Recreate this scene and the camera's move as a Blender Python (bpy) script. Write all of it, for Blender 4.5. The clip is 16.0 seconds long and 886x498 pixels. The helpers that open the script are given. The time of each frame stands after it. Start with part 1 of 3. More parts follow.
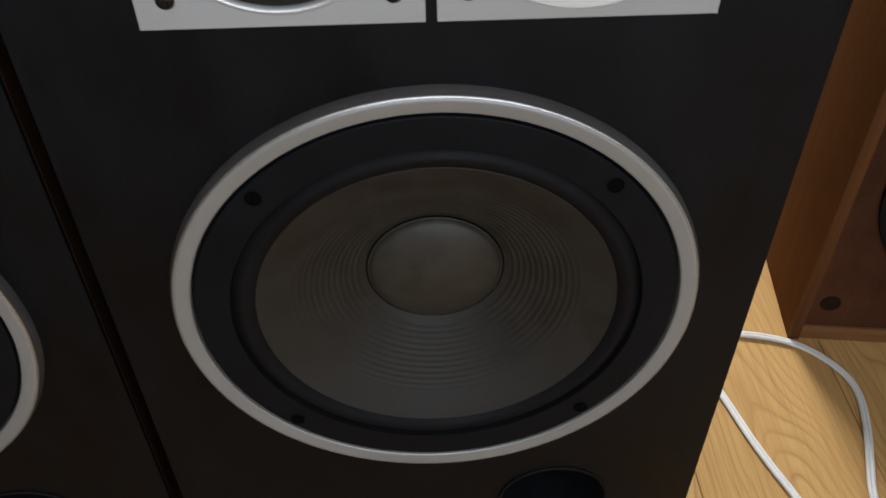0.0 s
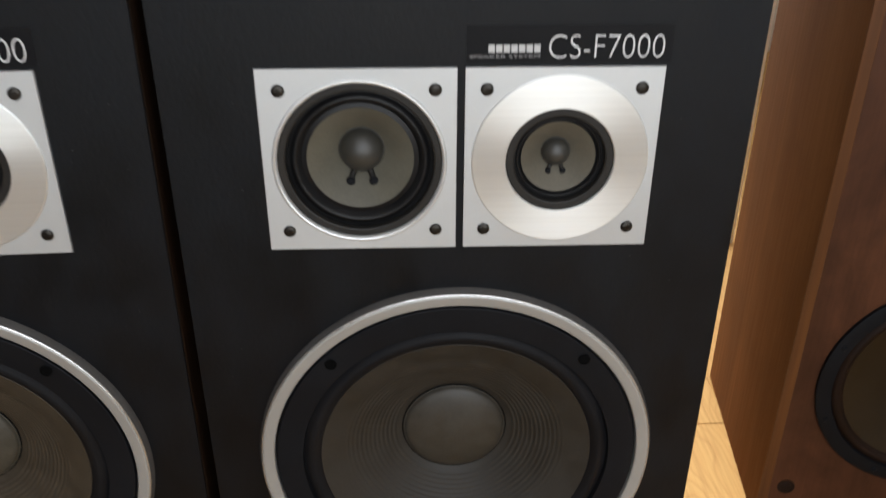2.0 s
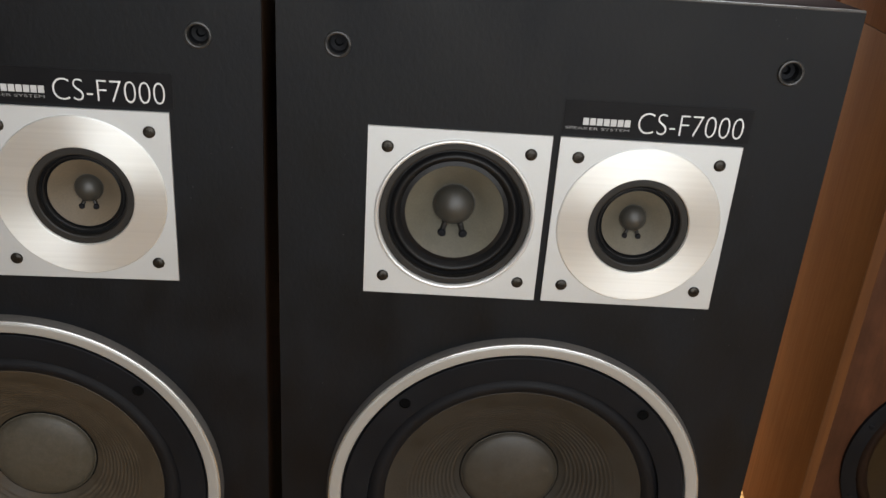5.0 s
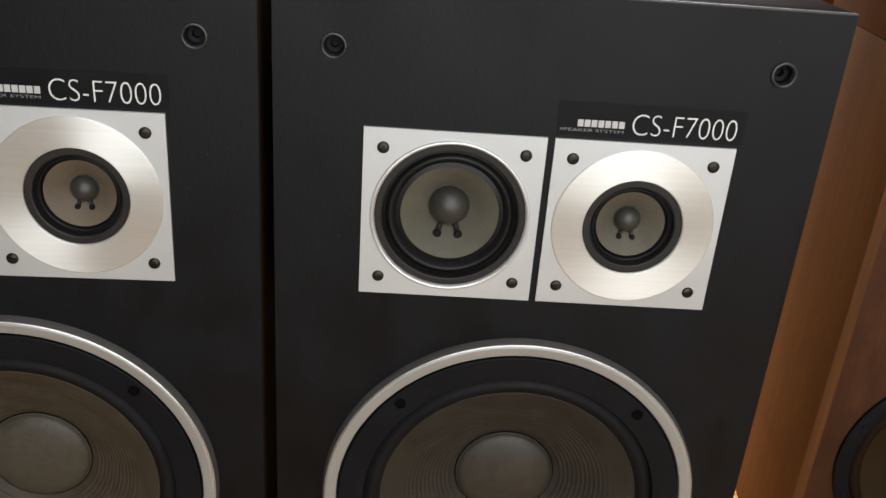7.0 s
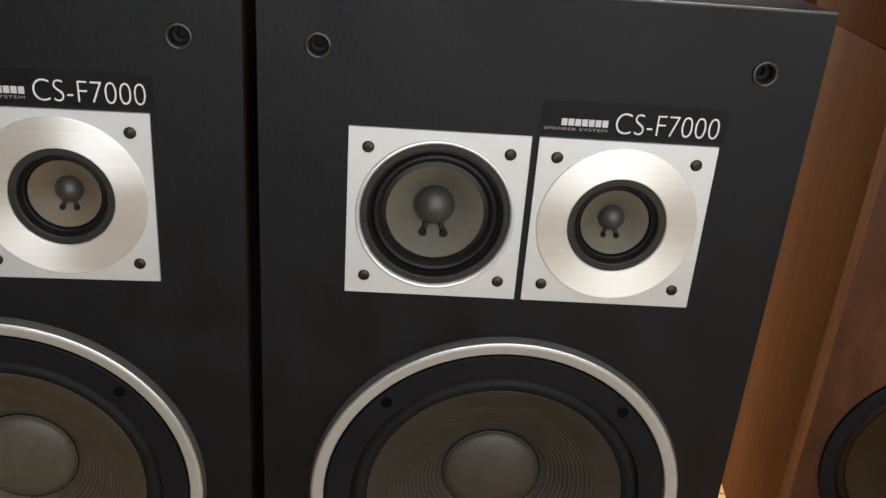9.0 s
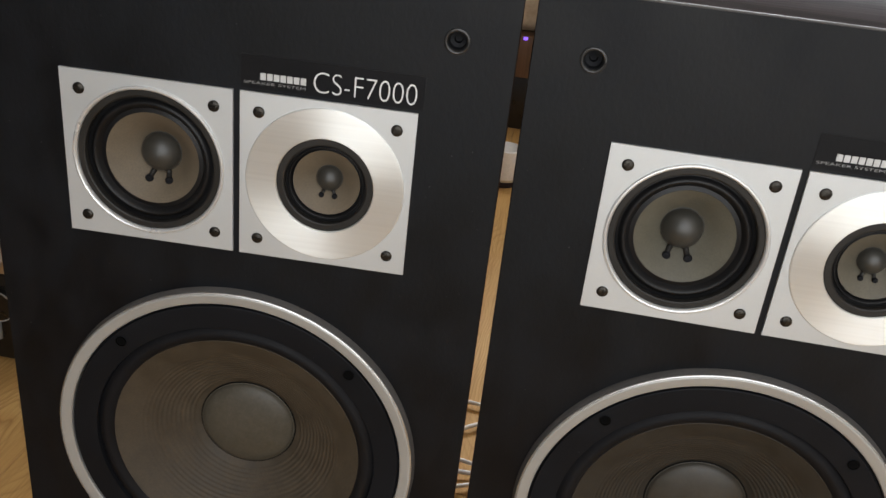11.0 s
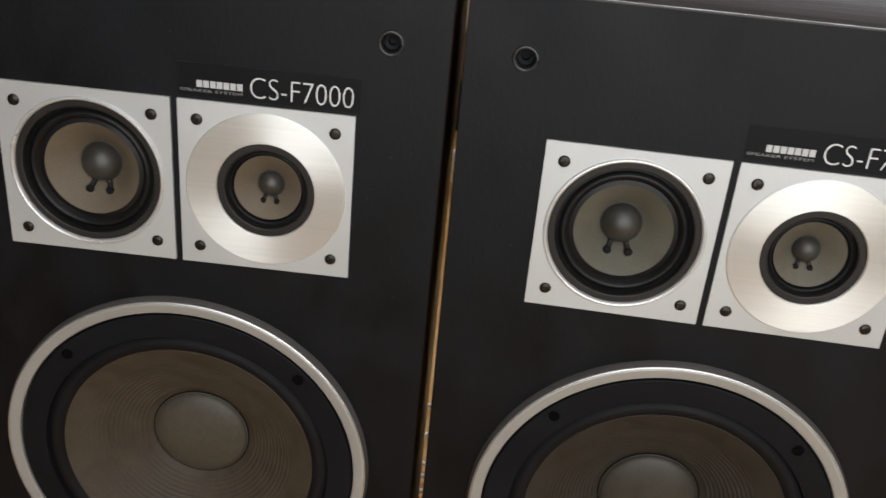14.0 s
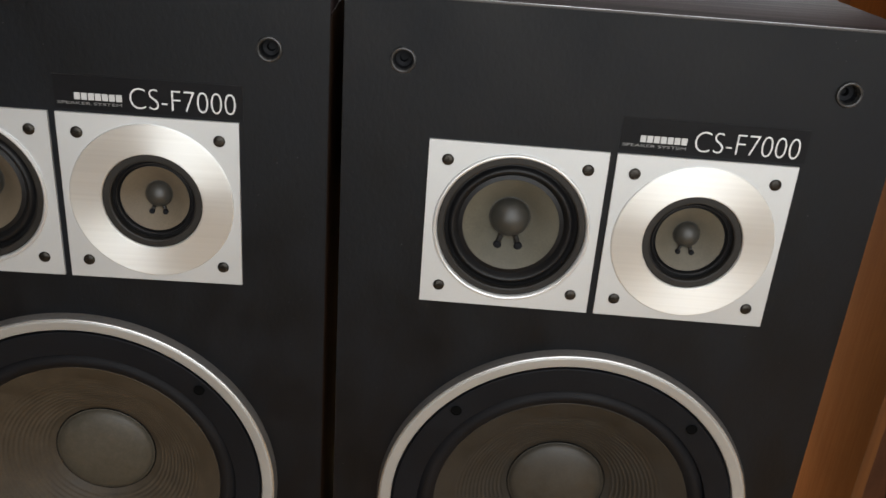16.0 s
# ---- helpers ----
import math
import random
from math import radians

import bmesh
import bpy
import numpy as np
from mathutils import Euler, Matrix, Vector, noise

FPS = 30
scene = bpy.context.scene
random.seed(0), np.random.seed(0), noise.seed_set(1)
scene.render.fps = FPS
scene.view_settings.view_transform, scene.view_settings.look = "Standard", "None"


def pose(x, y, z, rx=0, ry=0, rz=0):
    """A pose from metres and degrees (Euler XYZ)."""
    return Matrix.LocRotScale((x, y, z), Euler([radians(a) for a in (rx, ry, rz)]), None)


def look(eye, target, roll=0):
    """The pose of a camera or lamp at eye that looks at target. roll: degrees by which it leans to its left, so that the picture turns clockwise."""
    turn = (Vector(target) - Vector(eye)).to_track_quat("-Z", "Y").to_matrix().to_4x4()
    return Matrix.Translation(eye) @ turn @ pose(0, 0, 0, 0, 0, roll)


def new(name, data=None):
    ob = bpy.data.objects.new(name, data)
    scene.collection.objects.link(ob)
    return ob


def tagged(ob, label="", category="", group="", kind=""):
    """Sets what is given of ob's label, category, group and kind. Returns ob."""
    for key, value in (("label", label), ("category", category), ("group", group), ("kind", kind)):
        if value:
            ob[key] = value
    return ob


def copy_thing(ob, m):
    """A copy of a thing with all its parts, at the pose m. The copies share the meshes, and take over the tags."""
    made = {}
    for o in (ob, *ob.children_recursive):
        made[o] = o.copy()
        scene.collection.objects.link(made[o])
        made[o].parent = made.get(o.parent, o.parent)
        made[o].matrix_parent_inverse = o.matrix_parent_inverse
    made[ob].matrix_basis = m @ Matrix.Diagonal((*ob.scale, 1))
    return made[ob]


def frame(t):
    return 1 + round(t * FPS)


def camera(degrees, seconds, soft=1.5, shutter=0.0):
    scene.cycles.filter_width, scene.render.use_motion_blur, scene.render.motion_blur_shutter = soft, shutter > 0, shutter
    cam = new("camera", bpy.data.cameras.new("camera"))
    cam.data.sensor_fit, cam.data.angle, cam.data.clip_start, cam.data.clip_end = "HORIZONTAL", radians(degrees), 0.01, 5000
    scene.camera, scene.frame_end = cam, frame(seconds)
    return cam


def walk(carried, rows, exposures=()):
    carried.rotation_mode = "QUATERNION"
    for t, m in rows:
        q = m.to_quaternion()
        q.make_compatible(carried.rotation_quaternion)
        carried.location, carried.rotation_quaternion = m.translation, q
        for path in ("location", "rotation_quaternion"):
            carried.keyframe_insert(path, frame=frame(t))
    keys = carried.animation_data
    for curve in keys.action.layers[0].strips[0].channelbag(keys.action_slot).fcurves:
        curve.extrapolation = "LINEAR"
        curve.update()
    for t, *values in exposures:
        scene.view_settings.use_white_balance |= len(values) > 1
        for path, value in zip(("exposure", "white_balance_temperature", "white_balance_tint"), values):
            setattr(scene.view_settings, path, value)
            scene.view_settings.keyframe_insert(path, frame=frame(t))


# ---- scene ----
cam = camera(54.0, 16.0, 1.5, 0.5)
PATH = [
    (0, (-0.0097, -0.3680, 0.7861), (0.0342, 0.8046, -0.3017), -0.71),
    (0.5, (-0.0222, -0.3865, 0.8060), (0.0036, 0.8222, -0.2421), -0.79),
    (1, (-0.0218, -0.4393, 0.8283), (-0.0143, 0.8496, -0.1198), -1.04),
    (1.5, (-0.0245, -0.4526, 0.8688), (0.0105, 0.8441, -0.0678), -0.54),
    (2, (-0.0345, -0.5498, 0.8837), (0.0246, 0.8575, 0.1249), 0.25),
    (2.2, (-0.0466, -0.5733, 0.8938), (0.0395, 0.8517, 0.1713), 0.71),
    (2.5, (-0.0426, -0.5982, 0.8980), (0.0820, 0.8479, 0.2248), 1.19),
    (2.7, (-0.0378, -0.6027, 0.9077), (0.1088, 0.8397, 0.2309), 1.36),
    (3, (-0.0462, -0.6121, 0.9045), (0.0655, 0.8468, 0.2570), 1.71),
    (3.3, (-0.0751, -0.6125, 0.9052), (-0.0140, 0.8513, 0.2620), 2.45),
    (3.5, (-0.0918, -0.6096, 0.9028), (-0.0343, 0.8553, 0.2619), 3.22),
    (4, (-0.0931, -0.6040, 0.9020), (-0.0321, 0.8551, 0.2484), 3.87),
    (4.5, (-0.0974, -0.5927, 0.8975), (-0.0416, 0.8627, 0.2351), 4.09),
    (7, (-0.0984, -0.5951, 0.8985), (-0.0318, 0.8608, 0.2383), 4.31),
    (7.5, (-0.0995, -0.5984, 0.8972), (-0.0378, 0.8601, 0.2421), 4.36),
    (8, (-0.1053, -0.5903, 0.8952), (-0.0483, 0.8642, 0.2311), 4.48),
    (8.5, (-0.0956, -0.5918, 0.9000), (-0.0057, 0.8578, 0.2288), 4.41),
    (9, (-0.0951, -0.5987, 0.8969), (-0.0101, 0.8591, 0.2432), 4.35),
    (9.5, (-0.1063, -0.5967, 0.8984), (-0.0438, 0.8600, 0.2396), 4.82),
    (9.7, (-0.1086, -0.5964, 0.9027), (-0.0824, 0.8571, 0.2346), 4.91),
    (10, (-0.1318, -0.6024, 0.9017), (-0.1976, 0.8512, 0.2363), 5.33),
    (10.2, (-0.1639, -0.5989, 0.9041), (-0.2873, 0.8431, 0.2218), 5.88),
    (12.3, (-0.1790, -0.5999, 0.8992), (-0.3639, 0.8370, 0.2203), 6.23),
    (12.5, (-0.1735, -0.6028, 0.8996), (-0.3630, 0.8362, 0.2263), 5.99),
    (13, (-0.1674, -0.6054, 0.9021), (-0.3309, 0.8388, 0.2331), 5.95),
    (13.5, (-0.1648, -0.6058, 0.9016), (-0.3077, 0.8420, 0.2356), 5.84),
    (14, (-0.1503, -0.6014, 0.9012), (-0.2700, 0.8482, 0.2346), 5.38),
    (14.5, (-0.1338, -0.6019, 0.9006), (-0.2156, 0.8530, 0.2400), 4.84),
    (15, (-0.1256, -0.6031, 0.9039), (-0.1769, 0.8529, 0.2425), 4.63),
    (15.5, (-0.1210, -0.6051, 0.9031), (-0.1516, 0.8549, 0.2493), 4.47),
    (16, (-0.1132, -0.6063, 0.9047), (-0.1242, 0.8545, 0.2520), 4.38),
]
walk(cam, [(t, look(eye, target, roll)) for t, eye, target, roll in PATH],
     [(0.0, -0.22, 5950, 10), (0.5, -0.08, 6050, 10), (1.0, 0.03, 6050, 10), (1.5, 0.16, 6100, 10), (2.0, 0.40, 6250, 10), (2.5, 0.52, 6350, 10), (4.0, 0.50, 6500, 10), (16.0, 0.50, 6500, 10)])

# ---- world and light ----
world = bpy.data.worlds.new("world")
scene.world = world
world.use_nodes = True
wn = world.node_tree.nodes
sky = wn.new("ShaderNodeTexSky")
sky.sky_type, sky.sun_disc = "NISHITA", False
sky.sun_elevation, sky.sun_rotation = radians(35), radians(-8)
world.node_tree.links.new(sky.outputs[0], wn["Background"].inputs[0])
wn["Background"].inputs[1].default_value = 0.10

sun = new("sun", bpy.data.lights.new("sun", "SUN"))
sun.data.energy, sun.data.angle, sun.data.color = 5.0, radians(16), (1.0, 0.95, 0.88)
sun.matrix_world = look((-0.15, 5.0, 3.5), (0.35, 0.0, 0.0))


def window_light(name, x, y, z, wide, high, target, power, colour):
    lamp = new(name, bpy.data.lights.new(name, "AREA"))
    lamp.data.shape, lamp.data.size, lamp.data.size_y = "RECTANGLE", wide, high
    lamp.data.energy, lamp.data.color = power, colour
    lamp.matrix_world = look((x, y, z), target)


# the room's outline
X0, X1, Y0, Y1, ZC = -2.3, 2.0, -1.35, 2.6, 2.5
window_light("window_light_north", 0.55, Y1 + 0.02, 1.55, 1.7, 1.2, (0.55, 0, 1.55), 17, (0.97, 0.98, 1.0))
window_light("window_light_south", 0.25, Y0 - 0.02, 1.385, 1.7, 1.97, (0.25, 0, 1.385), 23.5, (0.98, 0.965, 0.94))


# ---- materials ----
def mat(name, colour=(0.5, 0.5, 0.5), rough=0.5, metal=0.0):
    m = bpy.data.materials.new(name)
    m.use_nodes = True
    b = m.node_tree.nodes["Principled BSDF"]
    b.inputs["Base Color"].default_value = (*colour, 1)
    b.inputs["Roughness"].default_value, b.inputs["Metallic"].default_value = rough, metal
    return m, m.node_tree, b


def coords(tree, scale=(1, 1, 1), spread=0.0):
    """Object coordinates in metres, scaled, and shifted by each object's random number."""
    tc = tree.nodes.new("ShaderNodeTexCoord")
    out = tc.outputs["Object"]
    if spread:
        info = tree.nodes.new("ShaderNodeObjectInfo")
        mul = tree.nodes.new("ShaderNodeMath")
        mul.operation, mul.inputs[1].default_value = "MULTIPLY", spread
        tree.links.new(info.outputs["Random"], mul.inputs[0])
        add = tree.nodes.new("ShaderNodeVectorMath")
        add.operation = "ADD"
        tree.links.new(out, add.inputs[0])
        tree.links.new(mul.outputs[0], add.inputs[1])
        out = add.outputs[0]
    mp = tree.nodes.new("ShaderNodeMapping")
    mp.inputs["Scale"].default_value = scale
    tree.links.new(out, mp.inputs["Vector"])
    return mp.outputs[0]


def noise_tex(tree, vec, scale, detail=4, distortion=0.0, rough=0.55):
    n = tree.nodes.new("ShaderNodeTexNoise")
    n.inputs["Scale"].default_value, n.inputs["Detail"].default_value = scale, detail
    n.inputs["Distortion"].default_value, n.inputs["Roughness"].default_value = distortion, rough
    tree.links.new(vec, n.inputs["Vector"])
    return n.outputs["Fac"]


def ramp(tree, fac, *stops):
    r = tree.nodes.new("ShaderNodeValToRGB")
    e = r.color_ramp.elements
    while len(e) < len(stops):
        e.new(0.5)
    for k, (p, c) in enumerate(stops):
        e[k].position, e[k].color = p, (*c, 1) if len(c) == 3 else c
    tree.links.new(fac, r.inputs[0])
    return r.outputs[0]


def span(tree, fac, low, high, a=0.0, b=1.0):
    r = tree.nodes.new("ShaderNodeMapRange")
    for k, v in enumerate((a, b, low, high)):
        r.inputs[k + 1].default_value = v
    tree.links.new(fac, r.inputs[0])
    return r.outputs[0]


def mix(tree, fac, a, b, kind="MIX"):
    n = tree.nodes.new("ShaderNodeMix")
    n.data_type, n.blend_type = "RGBA", kind
    for sock, v in ((n.inputs[0], fac), (n.inputs[6], a), (n.inputs[7], b)):
        if isinstance(v, (int, float)):
            sock.default_value = v
        elif isinstance(v, tuple):
            sock.default_value = (*v, 1)
        else:
            tree.links.new(v, sock)
    return n.outputs[2]


def bump(tree, b, height, strength=0.2, dist=0.001):
    n = tree.nodes.new("ShaderNodeBump")
    n.inputs["Strength"].default_value, n.inputs["Distance"].default_value = strength, dist
    tree.links.new(height, n.inputs["Height"])
    tree.links.new(n.outputs[0], b.inputs["Normal"])


def grainy(name, low, high, scale, rough=(0.4, 0.6), stretch=(1, 1, 1), metal=0.0, bumpy=0.15, depth=0.0005, fine=None, dust=0.0, spread=3.0, specks=0.0, gloss=0.5, mottle=0.35):
    """A surface whose colour goes between two tones, with fine relief, changing gloss and perhaps dust."""
    m, t, b = mat(name, low, rough[0], metal)
    b.inputs["Specular IOR Level"].default_value = gloss
    v = coords(t, stretch, spread)
    big = noise_tex(t, v, scale, 5)
    small = noise_tex(t, v, fine or scale * 14, 3)
    c = ramp(t, big, (0.3, low), (0.7, high))
    c = mix(t, span(t, small, 0.0, mottle, 0.35, 0.75), c, tuple(0.55 * x for x in low))
    if dust:
        d = noise_tex(t, coords(t, (1, 1, 1), spread), 9, 6, rough=0.7)
        c = mix(t, span(t, d, 0.0, dust, 0.45, 0.8), c, (0.35, 0.33, 0.30))
    if specks:
        vor = t.nodes.new("ShaderNodeTexVoronoi")
        vor.inputs["Scale"].default_value = specks
        t.links.new(coords(t, (1, 1, 1), spread), vor.inputs["Vector"])
        gate = span(t, vor.outputs["Distance"], 0.8, 0.0, 0.035, 0.05)
        few = noise_tex(t, coords(t, (1, 1, 1), spread), specks * 0.31, 1)
        both = t.nodes.new("ShaderNodeMath")
        both.operation = "MULTIPLY"
        t.links.new(gate, both.inputs[0])
        t.links.new(span(t, few, 0.0, 1.0, 0.55, 0.62), both.inputs[1])
        c = mix(t, both.outputs[0], c, (0.10, 0.10, 0.10))
    t.links.new(c, b.inputs["Base Color"])
    t.links.new(span(t, big, rough[0], rough[1], 0.3, 0.7), b.inputs["Roughness"])
    if bumpy:
        bump(t, b, small, bumpy, depth)
    return m


def wood(name, dark, light, along="z", scale=1.0, rough=(0.3, 0.5), rings=7.0, spread=5.0, pores=0.25, gloss=0.5, blotch=0.0):
    """Wood with long figure along one axis, fine pores, and a different cut for each object."""
    m, t, b = mat(name, light, rough[0])
    b.inputs["Specular IOR Level"].default_value = gloss
    k = "xyz".index(along)
    stretch = [9.0 * scale] * 3
    stretch[k] = 0.75 * scale
    v = coords(t, stretch, spread)
    figure = noise_tex(t, v, 1.0, 3, 0.6, 0.4)
    wave = t.nodes.new("ShaderNodeMath")
    wave.operation, wave.inputs[1].default_value = "MULTIPLY", rings
    t.links.new(figure, wave.inputs[0])
    frac = t.nodes.new("ShaderNodeMath")
    frac.operation, frac.inputs[1].default_value = "PINGPONG", 0.5
    t.links.new(wave.outputs[0], frac.inputs[0])
    fibre = [260.0] * 3
    fibre[k] = 6.0
    f = noise_tex(t, coords(t, fibre, spread), 1.0, 3, 0.0, 0.6)
    c = ramp(t, frac.outputs[0], (0.0, dark), (0.22, tuple(0.5 * (p + q) for p, q in zip(dark, light))), (0.5, light))
    c = mix(t, span(t, f, 0.0, pores * 2.2, 0.4, 0.75), c, tuple(0.55 * x for x in dark))
    patch = noise_tex(t, coords(t, (1, 1, 1), spread), 2.2, 2)
    c = mix(t, span(t, patch, 0.0, 0.35, 0.35, 0.7), c, tuple(0.8 * x for x in light))
    if blotch:
        stain = noise_tex(t, coords(t, (1, 1, 0.6), spread), 9.0, 5, 0.4, 0.65)
        c = mix(t, span(t, stain, 0.0, blotch, 0.42, 0.68), c, tuple(0.45 * x for x in dark))
    info = t.nodes.new("ShaderNodeObjectInfo")
    c = mix(t, span(t, info.outputs["Random"], 0.0, 0.22), c, dark)
    t.links.new(c, b.inputs["Base Color"])
    t.links.new(span(t, f, rough[0], rough[1], 0.3, 0.7), b.inputs["Roughness"])
    bump(t, b, f, 0.12, 0.0004)
    return m


def plank_oak():
    """Plain-sawn oak: growth rings cut nearly along the log, so that they show as nested arches."""
    dark, mid, light = (0.34, 0.180, 0.062), (0.53, 0.315, 0.115), (0.62, 0.400, 0.155)
    m, t, b = mat("oak_laminate", light, 0.45)
    b.inputs["Specular IOR Level"].default_value = 0.06
    warp = t.nodes.new("ShaderNodeTexNoise")
    warp.inputs["Scale"].default_value, warp.inputs["Detail"].default_value = 1.0, 2
    t.links.new(coords(t, (9, 3.2, 1), 11.0), warp.inputs["Vector"])
    push = t.nodes.new("ShaderNodeVectorMath")
    push.operation, push.inputs[1].default_value, push.inputs[2].default_value = "MULTIPLY_ADD", (0.085, 0.085, 0), (-0.0425, -0.03, 0)
    t.links.new(warp.outputs["Color"], push.inputs[0])
    info = t.nodes.new("ShaderNodeObjectInfo")
    start = t.nodes.new("ShaderNodeCombineXYZ")
    t.links.new(span(t, info.outputs["Random"], -0.03, 0.03), start.inputs[0])
    t.links.new(span(t, info.outputs["Random"], 0.05, -0.06), start.inputs[1])
    at = coords(t, (1.0, 0.13, 0.0))
    for extra in (push.outputs[0], start.outputs[0]):
        add = t.nodes.new("ShaderNodeVectorMath")
        add.operation = "ADD"
        t.links.new(at, add.inputs[0])
        t.links.new(extra, add.inputs[1])
        at = add.outputs[0]
    far = t.nodes.new("ShaderNodeVectorMath")
    far.operation = "LENGTH"
    t.links.new(at, far.inputs[0])
    turns = t.nodes.new("ShaderNodeMath")
    turns.operation, turns.inputs[1].default_value = "MULTIPLY", 150.0
    t.links.new(far.outputs["Value"], turns.inputs[0])
    ring = t.nodes.new("ShaderNodeMath")
    ring.operation = "FRACT"
    t.links.new(turns.outputs[0], ring.inputs[0])
    fibre = noise_tex(t, coords(t, (300, 7, 300), 5.0), 1.0, 3, 0.0, 0.6)
    broad = noise_tex(t, coords(t, (14, 2.0, 14), 5.0), 1.0, 3)
    lines = ramp(t, ring.outputs[0], (0.0, dark), (0.10, mid), (0.45, light), (0.80, light), (1.0, dark))
    c = mix(t, span(t, broad, 0.30, 0.92, 0.35, 0.62), lines, mid)
    c = mix(t, span(t, fibre, 0.0, 0.6, 0.45, 0.75), c, dark)
    c = mix(t, span(t, info.outputs["Random"], 0.0, 0.2), c, mid)
    t.links.new(c, b.inputs["Base Color"])
    t.links.new(span(t, fibre, 0.42, 0.54, 0.3, 0.7), b.inputs["Roughness"])
    bump(t, b, fibre, 0.12, 0.0004)
    return m


BAFFLE = grainy("black_vinyl", (0.0011, 0.0015, 0.0025), (0.0038, 0.0048, 0.0068), 26, (0.43, 0.60), (1, 1, 0.6), bumpy=0.45, depth=0.0004, fine=330, specks=120, gloss=0.215)
BLACK_FRAME = grainy("black_painted_frame", (0.0058, 0.0063, 0.0078), (0.0085, 0.0091, 0.0110), 20, (0.5, 0.62), fine=700, bumpy=0.25, depth=0.0002, specks=160, gloss=0.11)
RUBBER = grainy("black_foam", (0.0050, 0.0050, 0.0060), (0.0075, 0.0075, 0.0088), 25, (0.5, 0.68), fine=900, bumpy=0.3, depth=0.0003, dust=0.012, gloss=0.14)
PLASTIC = grainy("black_plastic", (0.006, 0.006, 0.006), (0.009, 0.009, 0.009), 30, (0.25, 0.36), fine=600, bumpy=0.05)
PAPER = grainy("dark_paper_cone", (0.0175, 0.0145, 0.0104), (0.0285, 0.0240, 0.0178), 55, (0.55, 0.7), fine=520, bumpy=0.35, depth=0.0004, dust=0.012, gloss=0.40)
DUSTY_PAPER = grainy("dusty_brown_paper_cone", (0.036, 0.0275, 0.0175), (0.060, 0.0455, 0.0290), 60, (0.55, 0.7), fine=520, bumpy=0.35, depth=0.0004, dust=0.03, gloss=0.34)
DUSTY_CAP = grainy("dusty_brown_cap", (0.048, 0.042, 0.030), (0.068, 0.059, 0.043), 160, (0.45, 0.6), fine=380, bumpy=0.3, depth=0.0003, dust=0.04, gloss=0.4)
CAP = grainy("dark_dust_cap", (0.026, 0.0220, 0.0155), (0.038, 0.0325, 0.0240), 150, (0.45, 0.6), fine=380, bumpy=0.3, depth=0.0003, dust=0.06, gloss=0.45)
MID_PAPER = grainy("grey_beige_paper_cone", (0.071, 0.065, 0.047), (0.108, 0.099, 0.072), 22, (0.55, 0.72), fine=700, bumpy=0.25, depth=0.0002, dust=0.05)
TWEETER_PAPER = grainy("beige_paper_cone", (0.080, 0.070, 0.050), (0.118, 0.103, 0.074), 22, (0.55, 0.72), fine=700, bumpy=0.25, depth=0.0002, dust=0.05)
GLOSSY_RUBBER = grainy("glossy_black_rubber", (0.0050, 0.0050, 0.0055), (0.0085, 0.0085, 0.0090), 25, (0.34, 0.46), fine=500, bumpy=0.08, depth=0.0002, gloss=0.24)
WARM_PAPER = grainy("warm_beige_paper_cone", (0.088, 0.068, 0.044), (0.134, 0.104, 0.069), 22, (0.55, 0.72), fine=700, bumpy=0.25, depth=0.0002, dust=0.05)
GREY_FRAME = grainy("dark_grey_pressed_frame", (0.012, 0.0108, 0.0095), (0.019, 0.0172, 0.0152), 30, (0.45, 0.58), fine=700, bumpy=0.15, depth=0.0002, gloss=0.3)
MID_CAP = grainy("grey_brown_dome", (0.026, 0.0245, 0.0205), (0.039, 0.0365, 0.031), 40, (0.34, 0.46), fine=900, bumpy=0.2, depth=0.0002)
TAN_PAPER = grainy("tan_paper_cone", (0.020, 0.0120, 0.0044), (0.036, 0.0220, 0.0083), 12, (0.6, 0.8), fine=450, bumpy=0.3, depth=0.0004, dust=0.02, gloss=0.15)
PEACH_PAPER = grainy("pale_tan_paper_cone", (0.13, 0.082, 0.046), (0.20, 0.130, 0.076), 14, (0.6, 0.8), fine=450, bumpy=0.3, depth=0.0004)
BROWN_CAP = grainy("brown_dust_cap", (0.011, 0.0058, 0.0038), (0.019, 0.010, 0.0065), 14, (0.5, 0.65), fine=400, bumpy=0.2, gloss=0.12)
SATIN = grainy("satin_aluminium", (0.50, 0.515, 0.52), (0.55, 0.565, 0.57), 7, (0.40, 0.48), (1, 1, 1), 0.45, 0.0, 0.0001, 900, mottle=0.06)
RIM = grainy("bright_aluminium_rim", (0.60, 0.61, 0.61), (0.66, 0.67, 0.67), 12, (0.26, 0.32), metal=0.55, bumpy=0.0, fine=900, mottle=0.05)
RING = grainy("silver_trim", (0.32, 0.315, 0.30), (0.37, 0.365, 0.345), 9, (0.36, 0.44), (1, 1, 1), 0.3, 0.0, 0.0001, 900, mottle=0.05)
BRONZE = grainy("dark_bronze_screw", (0.022, 0.020, 0.018), (0.05, 0.045, 0.038), 300, (0.28, 0.4), metal=0.8, fine=2500, bumpy=0.1)
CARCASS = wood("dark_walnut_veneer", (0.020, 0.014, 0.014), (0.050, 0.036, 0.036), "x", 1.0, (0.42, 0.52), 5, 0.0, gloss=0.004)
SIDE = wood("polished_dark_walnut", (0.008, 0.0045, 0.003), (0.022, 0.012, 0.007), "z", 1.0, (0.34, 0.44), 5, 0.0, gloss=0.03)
TEAK = wood("reddish_walnut_veneer", (0.128, 0.048, 0.0125), (0.172, 0.069, 0.0190), "z", 0.5, (0.72, 0.86), 3, 2.0, 0.12, 0.08, blotch=0.3)
